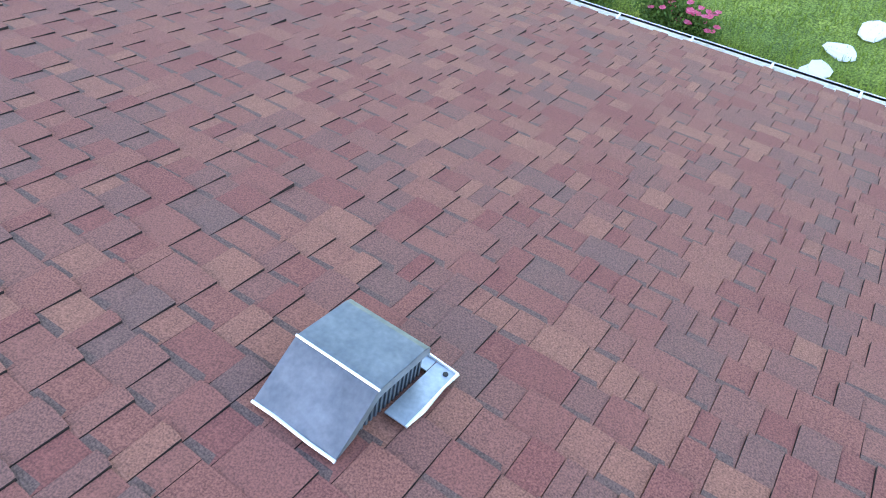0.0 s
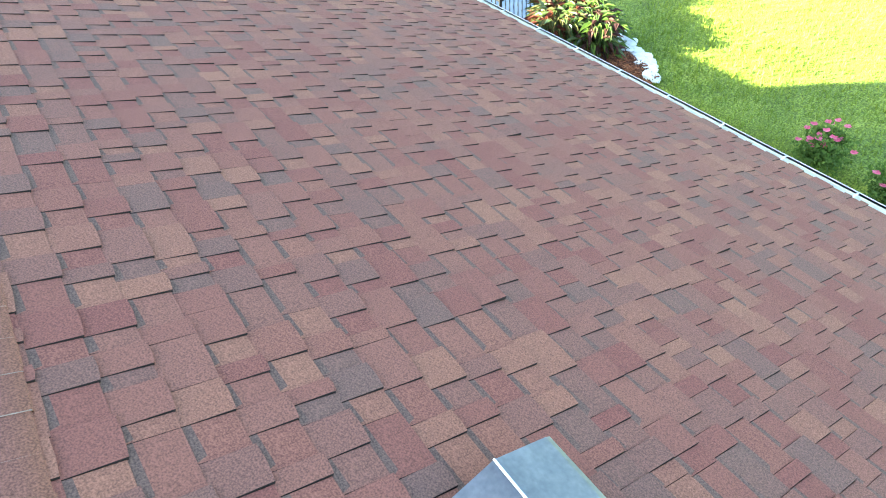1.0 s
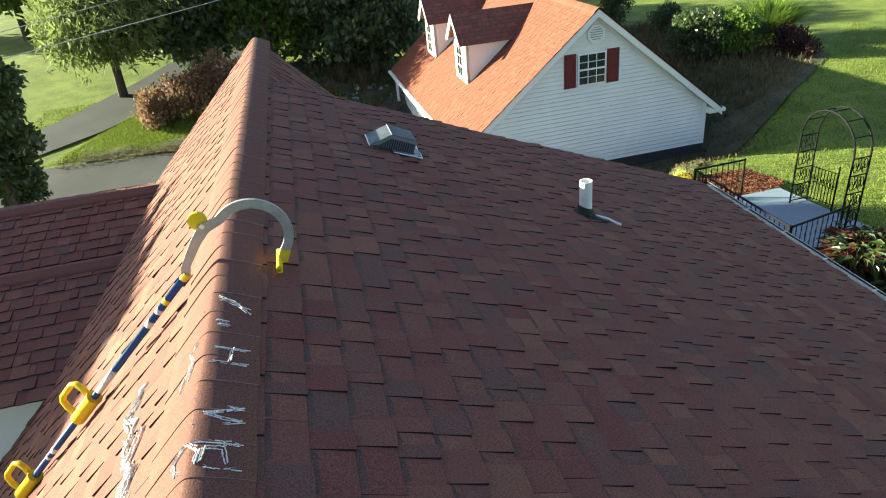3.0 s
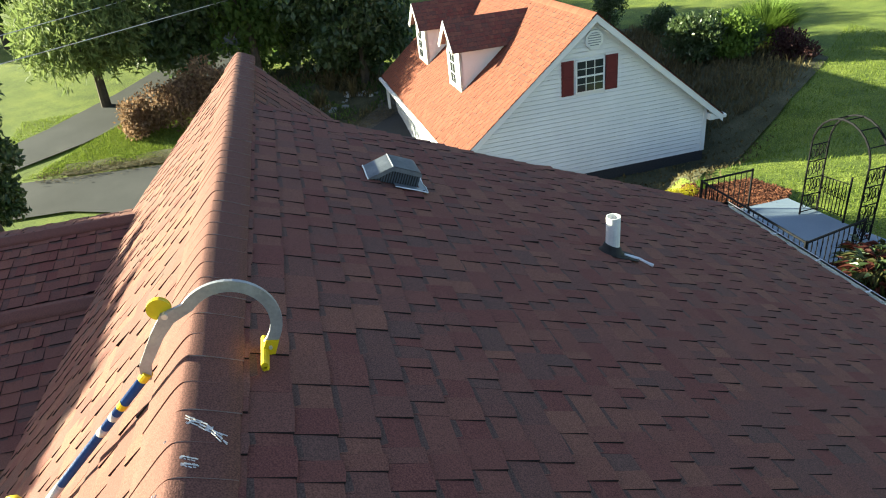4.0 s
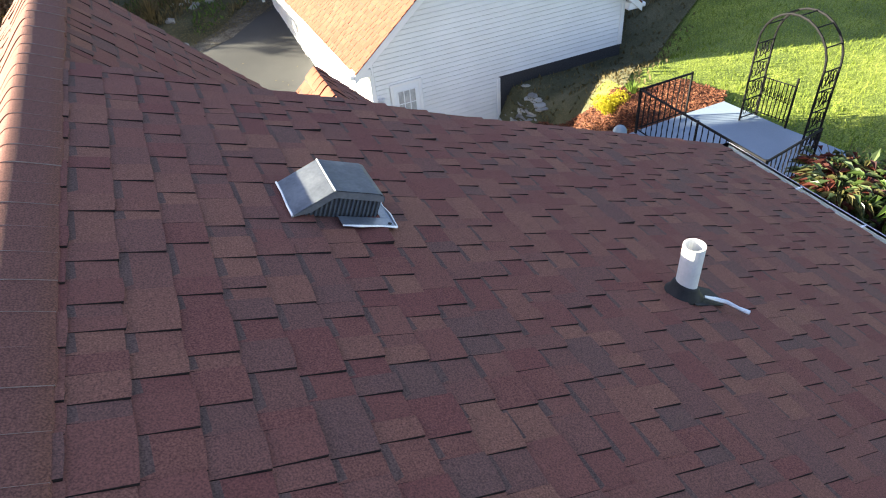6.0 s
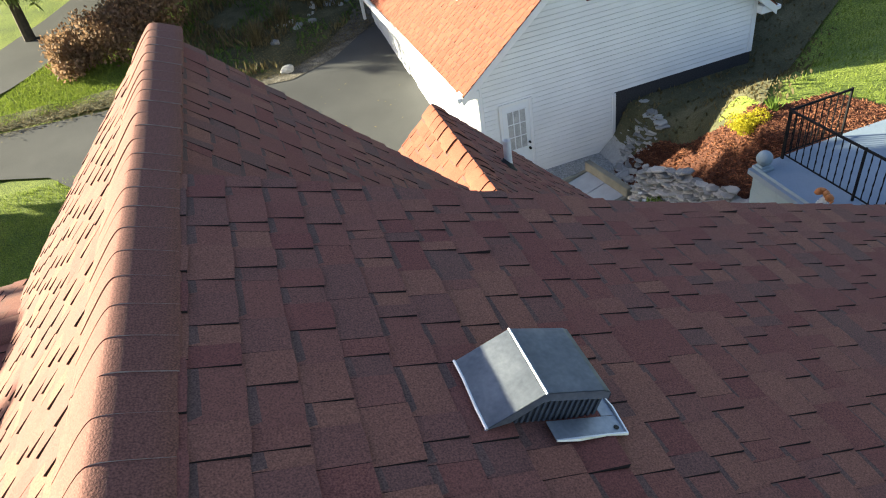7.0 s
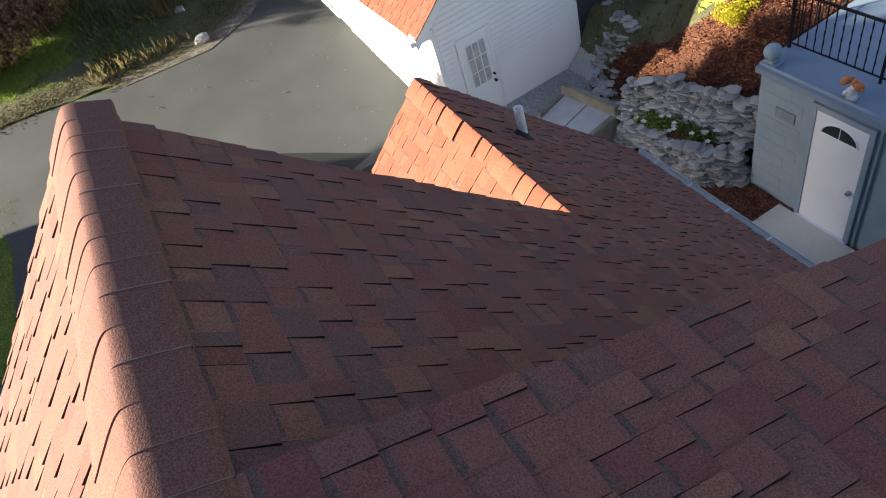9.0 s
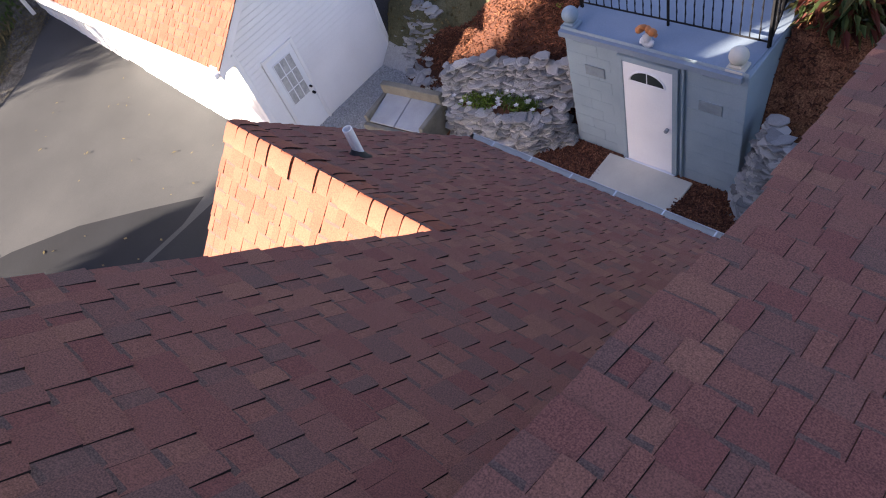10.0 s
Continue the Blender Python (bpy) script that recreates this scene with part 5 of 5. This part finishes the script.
# ---- planting ----
def leaf_cloud(blobs, count, size, seed, long=1.6, droop=0.0, fill=0.55):
    """Leaves scattered in and on lumps (x, y, z, rx, ry, rz): two bent halves each."""
    rnd = random.Random(seed)
    vol = [b[3] * b[4] * b[5] for b in blobs]
    V, F = [], []
    for _ in range(count):
        b = rnd.choices(blobs, vol)[0]
        d = Vector((rnd.gauss(0, 1), rnd.gauss(0, 1), rnd.gauss(0, 1))).normalized()
        lump = 1 + 0.38 * noise.noise(d * 2.4 + Vector((b[0], b[1], b[2])))
        r = (rnd.uniform(fill, 1.0)) * lump
        p = Vector((b[0] + d.x * b[3] * r, b[1] + d.y * b[4] * r, b[2] + d.z * b[5] * r))
        s = size * rnd.uniform(0.6, 1.4)
        q = Euler((rnd.uniform(0, 6.3), rnd.uniform(0, 6.3), rnd.uniform(0, 6.3))).to_matrix()
        a = (q @ Vector((1, 0, 0)) + d * 0.4 + Vector((0, 0, -droop))).normalized()
        c = a.cross(q @ Vector((0, 0, 1))).normalized()
        n = a.cross(c)
        k = len(V)
        V += [p, p + a * s * long * 0.5 + c * s * 0.5 + n * s * 0.12, p + a * s * long, p + a * s * long * 0.5 - c * s * 0.5 + n * s * 0.12]
        F += [(k, k + 1, k + 2), (k, k + 2, k + 3)]
    return V, F


def lumps(n, centre, rad, size, seed, low=0.0):
    rnd = random.Random(seed)
    out = []
    for _ in range(n):
        d = Vector((rnd.gauss(0, 1), rnd.gauss(0, 1), rnd.gauss(0, 1))).normalized() * rnd.uniform(0.45, 1.0)
        s = size * rnd.uniform(0.65, 1.35)
        out.append((centre[0] + d.x * rad[0], centre[1] + d.y * rad[1], max(low, centre[2] + d.z * rad[2]), s, s, s * 0.8))
    return out


def tree(label, x, y, height, rad, trunk, material, count, size, seed, category="tree", crown_low=0.25, n=22, group="", long=1.6):
    z = ground_z(x, y)
    t = thing("tree" if category == "tree" else "shrub", label, category, Matrix.Translation((x, y, z - 0.05)), group)
    rnd = random.Random(seed)
    cz = height * (1 + crown_low) / 2
    bl = lumps(n, (0, 0, cz), (rad * 0.75, rad * 0.75, height * (1 - crown_low) / 2 * 0.85), rad * 0.42, seed)
    bm = bmesh.new()
    add_tube(bm, [(0, 0, 0), (0.05 * height * rnd.uniform(-1, 1) * 0.3, 0, height * 0.3), (0, 0.02 * height, height * 0.6), (0, 0, height * 0.85)], [trunk * 1.25, trunk, trunk * 0.6, trunk * 0.2], 8)
    part("trunk", bm, WOODBARK, t)
    for b in bl[: min(9, n)]:
        bz = rnd.uniform(0.25, 0.6) * height
        part("limb", tube([(0, 0, bz), (b[0] * 0.5, b[1] * 0.5, (bz + b[2]) / 2 + 0.1), (b[0], b[1], b[2])], [trunk * 0.5, trunk * 0.3, trunk * 0.12], 5), WOODBARK, t)
    part("crown", leaf_cloud(bl, count, size, seed, long=long), material, t)
    return t


# west of the lane and driveway
tree("dense dark evergreen tree on the lawn by the driveway", -8.25, 21.25, 8.2, 1.2, 0.16, LEAF_DARK, 20000, 0.11, 1, crown_low=0.02, n=26)
tree("airy light-green pine tree at the lane", -7.59, 33.25, 6.2, 2.9, 0.17, LEAF_PINE, 15000, 0.09, 2, crown_low=0.28, n=46, long=4.5)
tree("low russet-pink shrub at the lawn edge", -5.48, 29.58, 1.5, 1.05, 0.05, LEAF_PINK, 3500, 0.08, 3, category="shrub", crown_low=0.0, n=24)
tree("ragged russet-pink shrub at the lawn edge", -4.15, 29.77, 2.2, 1.35, 0.06, LEAF_PINK, 6000, 0.08, 5, category="shrub", crown_low=0.0, n=30)
tree("russet-pink shrub beside its larger twin", -2.82, 30.07, 2.7, 1.35, 0.05, LEAF_PINK, 4000, 0.085, 4, category="shrub", crown_low=0.02, n=16)
for k, (x, y, h, r) in enumerate(((-3.81, 34.81, 7.0, 2.6), (-0.91, 33.34, 6.6, 2.5), (1.96, 33.90, 7.2, 2.7), (4.83, 34.88, 7.5, 2.6), (0.26, 37.81, 9.0, 3.2), (3.54, 31.28, 5.6, 2.2))):
    tree("dark glossy magnolia tree with dense low branches", x, y, h, r, 0.16, LEAF_DARK if k != 1 else LEAF_MID, 9000, 0.17, 10 + k, crown_low=0.03, n=26, group="magnolia row")
for k, (x, y, h, r) in enumerate(((-15.5, 47.5, 8.5, 2.9), (-21.0, 50.5, 9.0, 3.2), (-10.5, 49, 9.5, 3.4), (-4.5, 44, 9, 3.4), (-26, 52, 10, 3.8), (-15, 56, 10, 4), (4, 46, 10, 4), (10, 44, 9, 3.4))):
    tree("tall leafy green tree behind the lane", x, y, h, r, 0.2, (LEAF_MID, LEAF_DARK, LEAF_PINE)[k % 3], 6000, 0.24, 30 + k, crown_low=0.12, n=24, group="far trees")
# unseen trees, added to cast shade on the dormers, deck, driveway and a vent
tree("unseen leafy tree added to shade the front dormers", -15.0, 13.7, 11.6, 3.1, 0.2, LEAF_MID, 36000, 0.4, 50, crown_low=0.3, n=44)
tree("unseen narrow leafy tree added to shade the deck", -10.5, 21.2, 10.6, 2.05, 0.14, LEAF_MID, 30000, 0.32, 51, crown_low=0.12, n=44)
tree("unseen broad leafy tree added to shade the driveway", -13.2, 23.4, 8.6, 2.7, 0.18, LEAF_MID, 26000, 0.34, 53, crown_low=0.2, n=44)
tree("unseen tall slim leafy tree added to shade a roof vent", -11.0, 6.7, 14.0, 1.0, 0.14, LEAF_MID, 16000, 0.3, 52, crown_low=0.84, n=44)


def tuft(label, name, x, y, n, height, spread, material, seed, width=0.012, z=None, category="grass tuft", bend=0.5, group=""):
    """Blades that fan out from one root."""
    rnd = random.Random(seed)
    V, F = [], []
    for _ in range(n):
        a, l = rnd.uniform(0, 6.3), height * rnd.uniform(0.6, 1.1)
        o = Vector((math.cos(a), math.sin(a), 0))
        r = rnd.uniform(0, spread * 0.35)
        c = Vector((-o.y, o.x, 0)) * width
        tilt = rnd.uniform(0.15, 1.0) * bend
        pts = [o * (r + l * tilt * q * q) + Vector((0, 0, l * (q - 0.35 * tilt * q * q))) for q in (0, 0.4, 0.75, 1.0)]
        k = len(V)
        for j, p in enumerate(pts):
            w = (1.0, 1.0, 0.7, 0.1)[j]
            V += [p - c * w, p + c * w]
        F += [(k + 2 * j, k + 2 * j + 1, k + 2 * j + 3, k + 2 * j + 2) for j in range(3)]
    t = thing(name, label, category, Matrix.Translation((x, y, ground_z(x, y) if z is None else z)), group)
    part("foliage", (V, F), material, t)
    return t


# bank behind the garage and the lawn shrubs
patch("brush_bank", [(12.2, 28.5), (14.5, 29.5), (16.5, 28.0), (17.6, 25.0), (18.6, 23.5), (18.3, 21.3), (16.1, 19.6), (14.1, 18.2), (12.6, 17.5), (11.0, 16.5), (9.9, 15.4), (9.0, 14.6), (8.6, 14.7), (8.6, 15.5), (8.2, 16.3), (7.7, 16.9), (7.75, 17.95), (11.5, 18.1), (11.55, 18.4)], BRUSH, 0.05, 0.5,
      "rough bank of dry weeds and dead stalks", "weeds", rough=0.06)
rb = random.Random(60)
V, F = [], []
for _ in range(26000):
    x, y = rb.uniform(7.8, 18.6), rb.uniform(14.5, 29.0)
    lo = 11.6 if y > 18.0 else 7.8 + max(0.0, 17.0 - y) * 0.55
    hi = min(18.4, 9.6 + (y - 14.5) * 1.15) if y < 24 else 18.4 - 0.3 * (y - 24)
    if not lo < x < hi + rb.uniform(-0.6, 0.4):
        continue
    l = rb.uniform(0.06, 0.5) * rb.random() ** 0.4 * (1.0 if y > 19 else 0.3)
    o = Vector((x, y, ground_z(x, y) + 0.02))
    d = Vector((rb.gauss(0, 0.35), rb.gauss(0, 0.35), 1)).normalized() * l
    c = Vector((rb.gauss(0, 1), rb.gauss(0, 1), 0)).normalized() * rb.uniform(0.006, 0.02)
    k = len(V)
    V += [o - c, o + c, o + d * 0.6 + c * 1.6, o + d, o + d * 0.6 - c * 1.6]
    F += [(k, k + 1, k + 2, k + 3, k + 4)]
tagged(part("weed_stalks", (V, F), LEAF_DRY), "dry brown weed stalks on the bank", "weeds", kind="stuff")
tree("upright dark green conical evergreen on the lawn", 14.27, 29.56, 2.5, 0.85, 0.06, LEAF_DARK, 5000, 0.06, 61, category="shrub", crown_low=0.0, n=24)
tree("small dark rounded evergreen shrub", 15.29, 27.24, 1.35, 0.72, 0.05, LEAF_DARK, 3500, 0.055, 62, category="shrub", crown_low=0.0, n=18)
tree("leafy mid-green shrub with sunlit top", 14.51, 23.46, 1.9, 1.0, 0.05, LEAF_DARK, 5000, 0.085, 63, category="shrub", crown_low=0.0, n=20)
tree("leafy yellow-green shrub on the bank", 15.61, 22.91, 1.9, 0.95, 0.05, LEAF_LIGHT, 3500, 0.085, 64, category="shrub", crown_low=0.0, n=18)
tuft("spiky pale green ornamental grass clump", "ornamental_grass", 17.7, 23.9, 2200, 1.75, 1.5, LEAF_LIGHT, 65, 0.022, category="ornamental grass", bend=0.9)
tree("low dark purple-leaved shrub", 17.31, 21.89, 1.05, 0.8, 0.04, LEAF_PURPLE, 3000, 0.06, 66, category="shrub", crown_low=0.0, n=16)
tree("dark tangled shrub on the bank", 16.23, 23.03, 1.2, 0.8, 0.04, LEAF_DARK, 2500, 0.07, 67, category="shrub", crown_low=0.0, n=14)
tree("bright yellow barberry shrub in the mulch", 8.49, 14.3, 0.55, 0.38, 0.02, LEAF_GOLD, 6000, 0.02, 68, category="shrub", crown_low=0.0, n=14)
tuft("small fresh green plant beside the yellow shrub", "green_plant", 9.0, 14.3, 60, 0.3, 0.3, LEAF_LIGHT, 69, 0.02, category="plant")

# corner bed with the broad-leaved plants, pale edging stones, flowers and stepping stones
def broad_plant(x, y, n, l, seed, mats):
    rnd = random.Random(seed)
    t = thing("broad_leaved_shrub", "broad-leaved shrub with yellow-green and red leaves in the bed", "shrub", Matrix.Translation((x, y, ground_z(x, y))), "corner bed shrubs")
    for m in mats:
        V, F = [], []
        for _ in range(n):
            a, h = rnd.uniform(0, 6.3), rnd.uniform(0.1, 0.72)
            r = rnd.uniform(0.05, 0.5) * (1.1 - 0.4 * h)
            p = Vector((r * math.cos(a), r * math.sin(a), h))
            o = Vector((math.cos(a + rnd.gauss(0, 0.6)), math.sin(a + rnd.gauss(0, 0.6)), rnd.uniform(-0.5, 0.4))).normalized()
            c = o.cross((0, 0, 1)).normalized()
            s, k = l * rnd.uniform(0.6, 1.3), len(V)
            V += [p, p + o * s * 0.45 + c * s * 0.14 + Vector((0, 0, 0.03)), p + o * s + Vector((0, 0, -0.06)), p + o * s * 0.45 - c * s * 0.14 + Vector((0, 0, 0.03))]
            F += [(k, k + 1, k + 2), (k, k + 2, k + 3)]
        part("foliage", (V, F), m, t)
    for k in range(7):
        a = k * 0.9
        part("stem", tube([(0, 0, 0), (0.2 * math.cos(a), 0.2 * math.sin(a), 0.4), (0.38 * math.cos(a), 0.38 * math.sin(a), 0.66)], [0.016, 0.012, 0.006], 5), WOODBARK, t)


LEAF_RED = leaf("red_leaf", (0.05, 0.014, 0.011), (0.11, 0.028, 0.02), (0.18, 0.06, 0.03))
LEAF_YEL = leaf("yellow_green_leaf", (0.05, 0.06, 0.016), (0.10, 0.095, 0.03), (0.19, 0.15, 0.065))
for k, (x, y) in enumerate(((9.25, 9.75), (8.95, 9.4), (9.55, 9.55), (9.35, 8.75), (9.45, 9.15))):
    broad_plant(x, y, 130, 0.27, 80 + k, (LEAF_YEL, LEAF_RED, LEAF_DARK) if k < 3 else (LEAF_DARK, LEAF_MID, LEAF_PURPLE))
tuft("pale grass plume rising from the bed", "ornamental_grass", 9.6, 9.85, 60, 0.95, 0.5, LEAF_DRY, 86, 0.008, category="ornamental grass", bend=1.1)
rw = random.Random(90)
for k in range(30):
    t = k / 29
    x = 10.1 - 0.65 * t ** 1.5 + rw.uniform(-0.14, 0.14)
    y = 9.4 - 2.1 * t + rw.uniform(-0.12, 0.12)
    s = rw.uniform(0.16, 0.34)
    tagged(part("edging_stone", rw.choice(WHITES), WHITESTONE, m=Matrix.LocRotScale((x, y, ground_z(x, y) + 0.05), Euler((rw.uniform(-0.2, 0.2), rw.uniform(-0.2, 0.2), rw.uniform(0, 6))), (s * 1.2, s, s))),
           "chalk-white edging stone round the corner bed", "stone", "white edging stones")
for k, (x, y, s) in enumerate(((9.28, 0.62, 0.5), (9.85, 0.46, 0.46), (10.51, 0.20, 0.52), (11.13, -0.01, 0.5), (8.76, 0.87, 0.45))):
    tagged(part("stepping_stone", WHITES[k % 4], WHITESTONE, m=Matrix.LocRotScale((x, y, ground_z(x, y) + 0.02), Euler((0, 0, k * 1.3)), (s, s * 0.8, 0.22))),
           "flat pale stepping stone set in the lawn", "stepping stone", "stepping stones")


def flower_bush(x, y, r, seed):
    t = thing("flower_bush", "pink flowering bush with grey-green leaves below the eave", "flower bush", Matrix.Translation((x, y, ground_z(x, y))), "flower bushes")
    bl = lumps(12, (0, 0, r * 0.7), (r * 0.75, r * 0.75, r * 0.4), r * 0.4, seed, low=0.1)
    part("leaves", leaf_cloud(bl, 1800, 0.04, seed), LEAF_MID, t)
    rnd = random.Random(seed)
    for k in range(26):
        b = rnd.choice(bl)
        d = Vector((rnd.gauss(0, 1), rnd.gauss(0, 1), abs(rnd.gauss(0, 1)) + 0.3)).normalized()
        p = Vector(b[:3]) + d * b[3] * 1.1
        V, F = [], []
        for j in range(7):
            a = j * 0.9
            o = Vector((math.cos(a), math.sin(a), 0.35))
            c = Vector((-o.y, o.x, 0))
            s = rnd.uniform(0.04, 0.065)
            V += [p, p + o * s * 0.6 + c * s * 0.45, p + o * s, p + o * s * 0.6 - c * s * 0.45]
            F += [(4 * j, 4 * j + 1, 4 * j + 2, 4 * j + 3)]
        part("blossom", (V, F), PETAL_PINK, t)


for k, (x, y, r) in enumerate(((9.27, 3.98, 0.5), (9.19, 2.85, 0.55), (9.21, 2.33, 0.45))):
    flower_bush(x, y, r, 100 + k)

# flower pocket in the stone wall
for k, (x, y) in enumerate(((6.95, 14.23), (7.08, 13.82), (6.86, 14.64), (7.17, 13.51))):
    t = thing("petunia", "white petunia plant with green leaves in the stone pocket", "petunia", Matrix.Translation((x, y, -6.76)), "petunias")
    part("leaves", leaf_cloud(lumps(6, (0, 0, 0.12), (0.2, 0.22, 0.08), 0.12, 200 + k), 420, 0.035, 200 + k), LEAF_MID if k % 2 else LEAF_LIGHT, t)
    rp = random.Random(210 + k)
    for j in range(7):
        p = Vector((rp.uniform(-0.25, 0.25), rp.uniform(-0.28, 0.28), rp.uniform(0.2, 0.3)))
        V, F = [p], []
        for q in range(10):
            a, s = q * 0.628, 0.055 if q % 2 else 0.035
            V.append(p + Vector((s * math.cos(a), s * math.sin(a), 0.018)))
        F = [(0, 1 + q, 1 + (q + 1) % 10) for q in range(10)]
        part("blossom", (V, F), PETAL_WHITE, t)

# rocks and dry grass at the driveway's far edge, leaves on the asphalt
re_ = random.Random(120)
for k in range(18):
    x = re_.uniform(0.8, 3.8)
    y = 27.6 + 0.42 * x + re_.uniform(0.0, 1.6)
    s = re_.uniform(0.1, 0.3)
    tagged(part("fieldstone", re_.choice(ROCKS), STONE, m=Matrix.LocRotScale((x, y, ground_z(x, y) + 0.08), Euler((re_.uniform(-0.3, 0.3), 0, re_.uniform(0, 6))), (s * 1.2, s, s))),
           "grey-brown fieldstone at the driveway edge", "stone", "driveway stones")
tagged(part("boulder", ROCKS[1], STONE, m=Matrix.LocRotScale((0.97, 25.9, ground_z(0.97, 25.9) + 0.12), Euler((0, 0, 0.4)), (0.5, 0.36, 0.4))), "pale boulder at the driveway edge", "boulder")
patch("verge", [(4.28, 29.53), (3.44, 28.12), (2.18, 26.39), (1.03, 25.74), (-1.46, 25.97), (-4.27, 26.59), (-8.23, 26.99), (-8.22, 27.86), (-4.27, 27.73), (-1.97, 29.57), (-0.91, 34.46), (4.82, 34.97)], BRUSH, 0.045, 0.6, "dry leaf-littered verge under the trees", "verge", rough=0.1)
patch("verge_gravel", [(4.49, 30.51), (4.48, 27.90), (2.49, 25.95), (1.03, 25.30), (-1.46, 25.59), (-1.46, 26.08), (0.93, 25.85), (2.18, 26.60), (3.54, 28.34)], LITTER, 0.075, 0.4, "leaf-littered gravel edge of the driveway", "gravel")
for k, (x, y) in enumerate(((2.82, 29.97), (1.99, 30.96), (3.56, 31.82), (1.36, 29.22), (0.32, 28.35))):
    tuft("clump of dry tan grass at the verge", "dry_grass", x, y, 160, 0.95, 0.5, LEAF_DRY, 130 + k, 0.012, category="dry grass", bend=0.7, group="dry grass clumps")
V, F = [], []
for _ in range(70):
    x, y, s = re_.uniform(-4, 4), re_.uniform(18.5, 25), re_.uniform(0.02, 0.06)
    a, k = re_.uniform(0, 6.3), len(V)
    o, c = Vector((math.cos(a), math.sin(a), 0.1)), Vector((-math.sin(a), math.cos(a), 0))
    p = Vector((x, y, ground_z(x, y) + 0.085))
    V += [p, p + o * s + c * s * 0.5, p + o * 2 * s, p + o * s - c * s * 0.5]
    F += [(k, k + 1, k + 2, k + 3)]
tagged(part("fallen_leaves", (V, F), LEAF_DRY), "scattered fallen leaves on the driveway", "leaves", kind="stuff")
# grass blades on the lawns that show close enough to be told apart
rl = random.Random(140)
V, F = [], []
for x0, x1, y0, y1, n in ((-11, -4.8, 15, 33, 45000), (-9, -1.2, 27.2, 32.3, 40000), (9.2, 15.5, -1, 9, 24000), (10.2, 22, 9, 32, 60000)):
    for _ in range(n):
        x, y = rl.uniform(x0, x1), rl.uniform(y0, y1)
        if x > 9 and y > 13.5 and x < 9.9 + (y - 14.9) * 1.25:
            continue
        if x < 0 and (23.4 < y < 27.2 or y > 27.2 and abs((x + 9.2) * 0.79 - (y - 30.0) * 0.61) < 1.4):
            continue
        h, k = rl.uniform(0.04, 0.13), len(V)
        a = rl.uniform(0, 6.3)
        c = Vector((math.cos(a), math.sin(a), 0)) * 0.012
        p = Vector((x, y, ground_z(x, y) - 0.02 + 0.05 * noise.noise(Vector((x * 0.4, y * 0.4, 0)))))
        V += [p - c, p + c, p + Vector((rl.gauss(0, 0.03), rl.gauss(0, 0.03), h))]
        F += [(k, k + 1, k + 2)]
tagged(part("grass_blades", (V, F), LEAF_GRASS), "short green grass blades of the lawn", "grass", kind="stuff")
# litter on the verge and at the lawn's edge
V, F = [], []
for _ in range(9000):
    q = re_.random()
    if q < 0.6:
        x = re_.uniform(-2.0, 4.2)
        y = 25.7 + 0.5 * max(0.0, x - 0.9) + abs(re_.gauss(0, 1.6))
    else:
        x = re_.uniform(-9.0, -1.5)
        y = 26.6 - 0.03 * (x + 4) + re_.gauss(0.25, 0.28)
    s, a, k = re_.uniform(0.012, 0.045), re_.uniform(0, 6.3), len(V)
    o, c = Vector((math.cos(a), math.sin(a), re_.uniform(-0.4, 0.6))), Vector((-math.sin(a), math.cos(a), 0.1))
    p = Vector((x, y, ground_z(x, y) + 0.1))
    V += [p, p + o * s + c * s * 0.6, p + o * 2 * s, p + o * s - c * s * 0.6]
    F += [(k, k + 1, k + 2), (k, k + 2, k + 3)]
tagged(part("leaf_litter", (V, F), LEAF_DRY), "brown leaf litter along the driveway edge", "leaf litter", kind="stuff")
# weeds and dead stalks on the verge
for name, mat, n, tall, label in (("verge_weeds", LEAF_MID, 5000, 0.22, "low green weeds on the verge"), ("verge_stalks", LEAF_DRY, 5000, 0.42, "dry tan stalks on the verge")):
    V, F = [], []
    for _ in range(n):
        x, y = re_.uniform(-2.2, 4.3), re_.uniform(26.2, 33.3)
        if y < 26.1 + 0.78 * max(0.0, x - 0.9) or noise.noise(Vector((x * 0.6, y * 0.6, tall * 9))) < -0.1:
            continue
        l, k = re_.uniform(0.3, 1.0) * tall, len(V)
        o = Vector((x, y, ground_z(x, y) + 0.04))
        d = Vector((re_.gauss(0, 0.4), re_.gauss(0, 0.4), 1)).normalized() * l
        c = Vector((re_.gauss(0, 1), re_.gauss(0, 1), 0)).normalized() * re_.uniform(0.008, 0.022)
        V += [o - c, o + c, o + d * 0.6 + c * 1.5, o + d, o + d * 0.6 - c * 1.5]
        F += [(k, k + 1, k + 2, k + 3, k + 4)]
    tagged(part(name, (V, F), mat), label, "weeds", kind="stuff")
# overhead wire
wire = thing("overhead_wire", "thin pale overhead wire crossing above the lane", "wire")
for p, d in ((Vector((-7.21, 24.56, -1.8)), Vector((6.84, 10.11, 0.0))), (Vector((-7.82, 27.2, -1.3)), Vector((4.54, 11.18, 0.0)))):
    part("cable", tube([p + d * (-1.6 + 0.36 * j) + Vector((0, 0, 0.003 * (j - 5.8) ** 2)) for j in range(17)], 0.014, 5), BAREPOLE, wire)
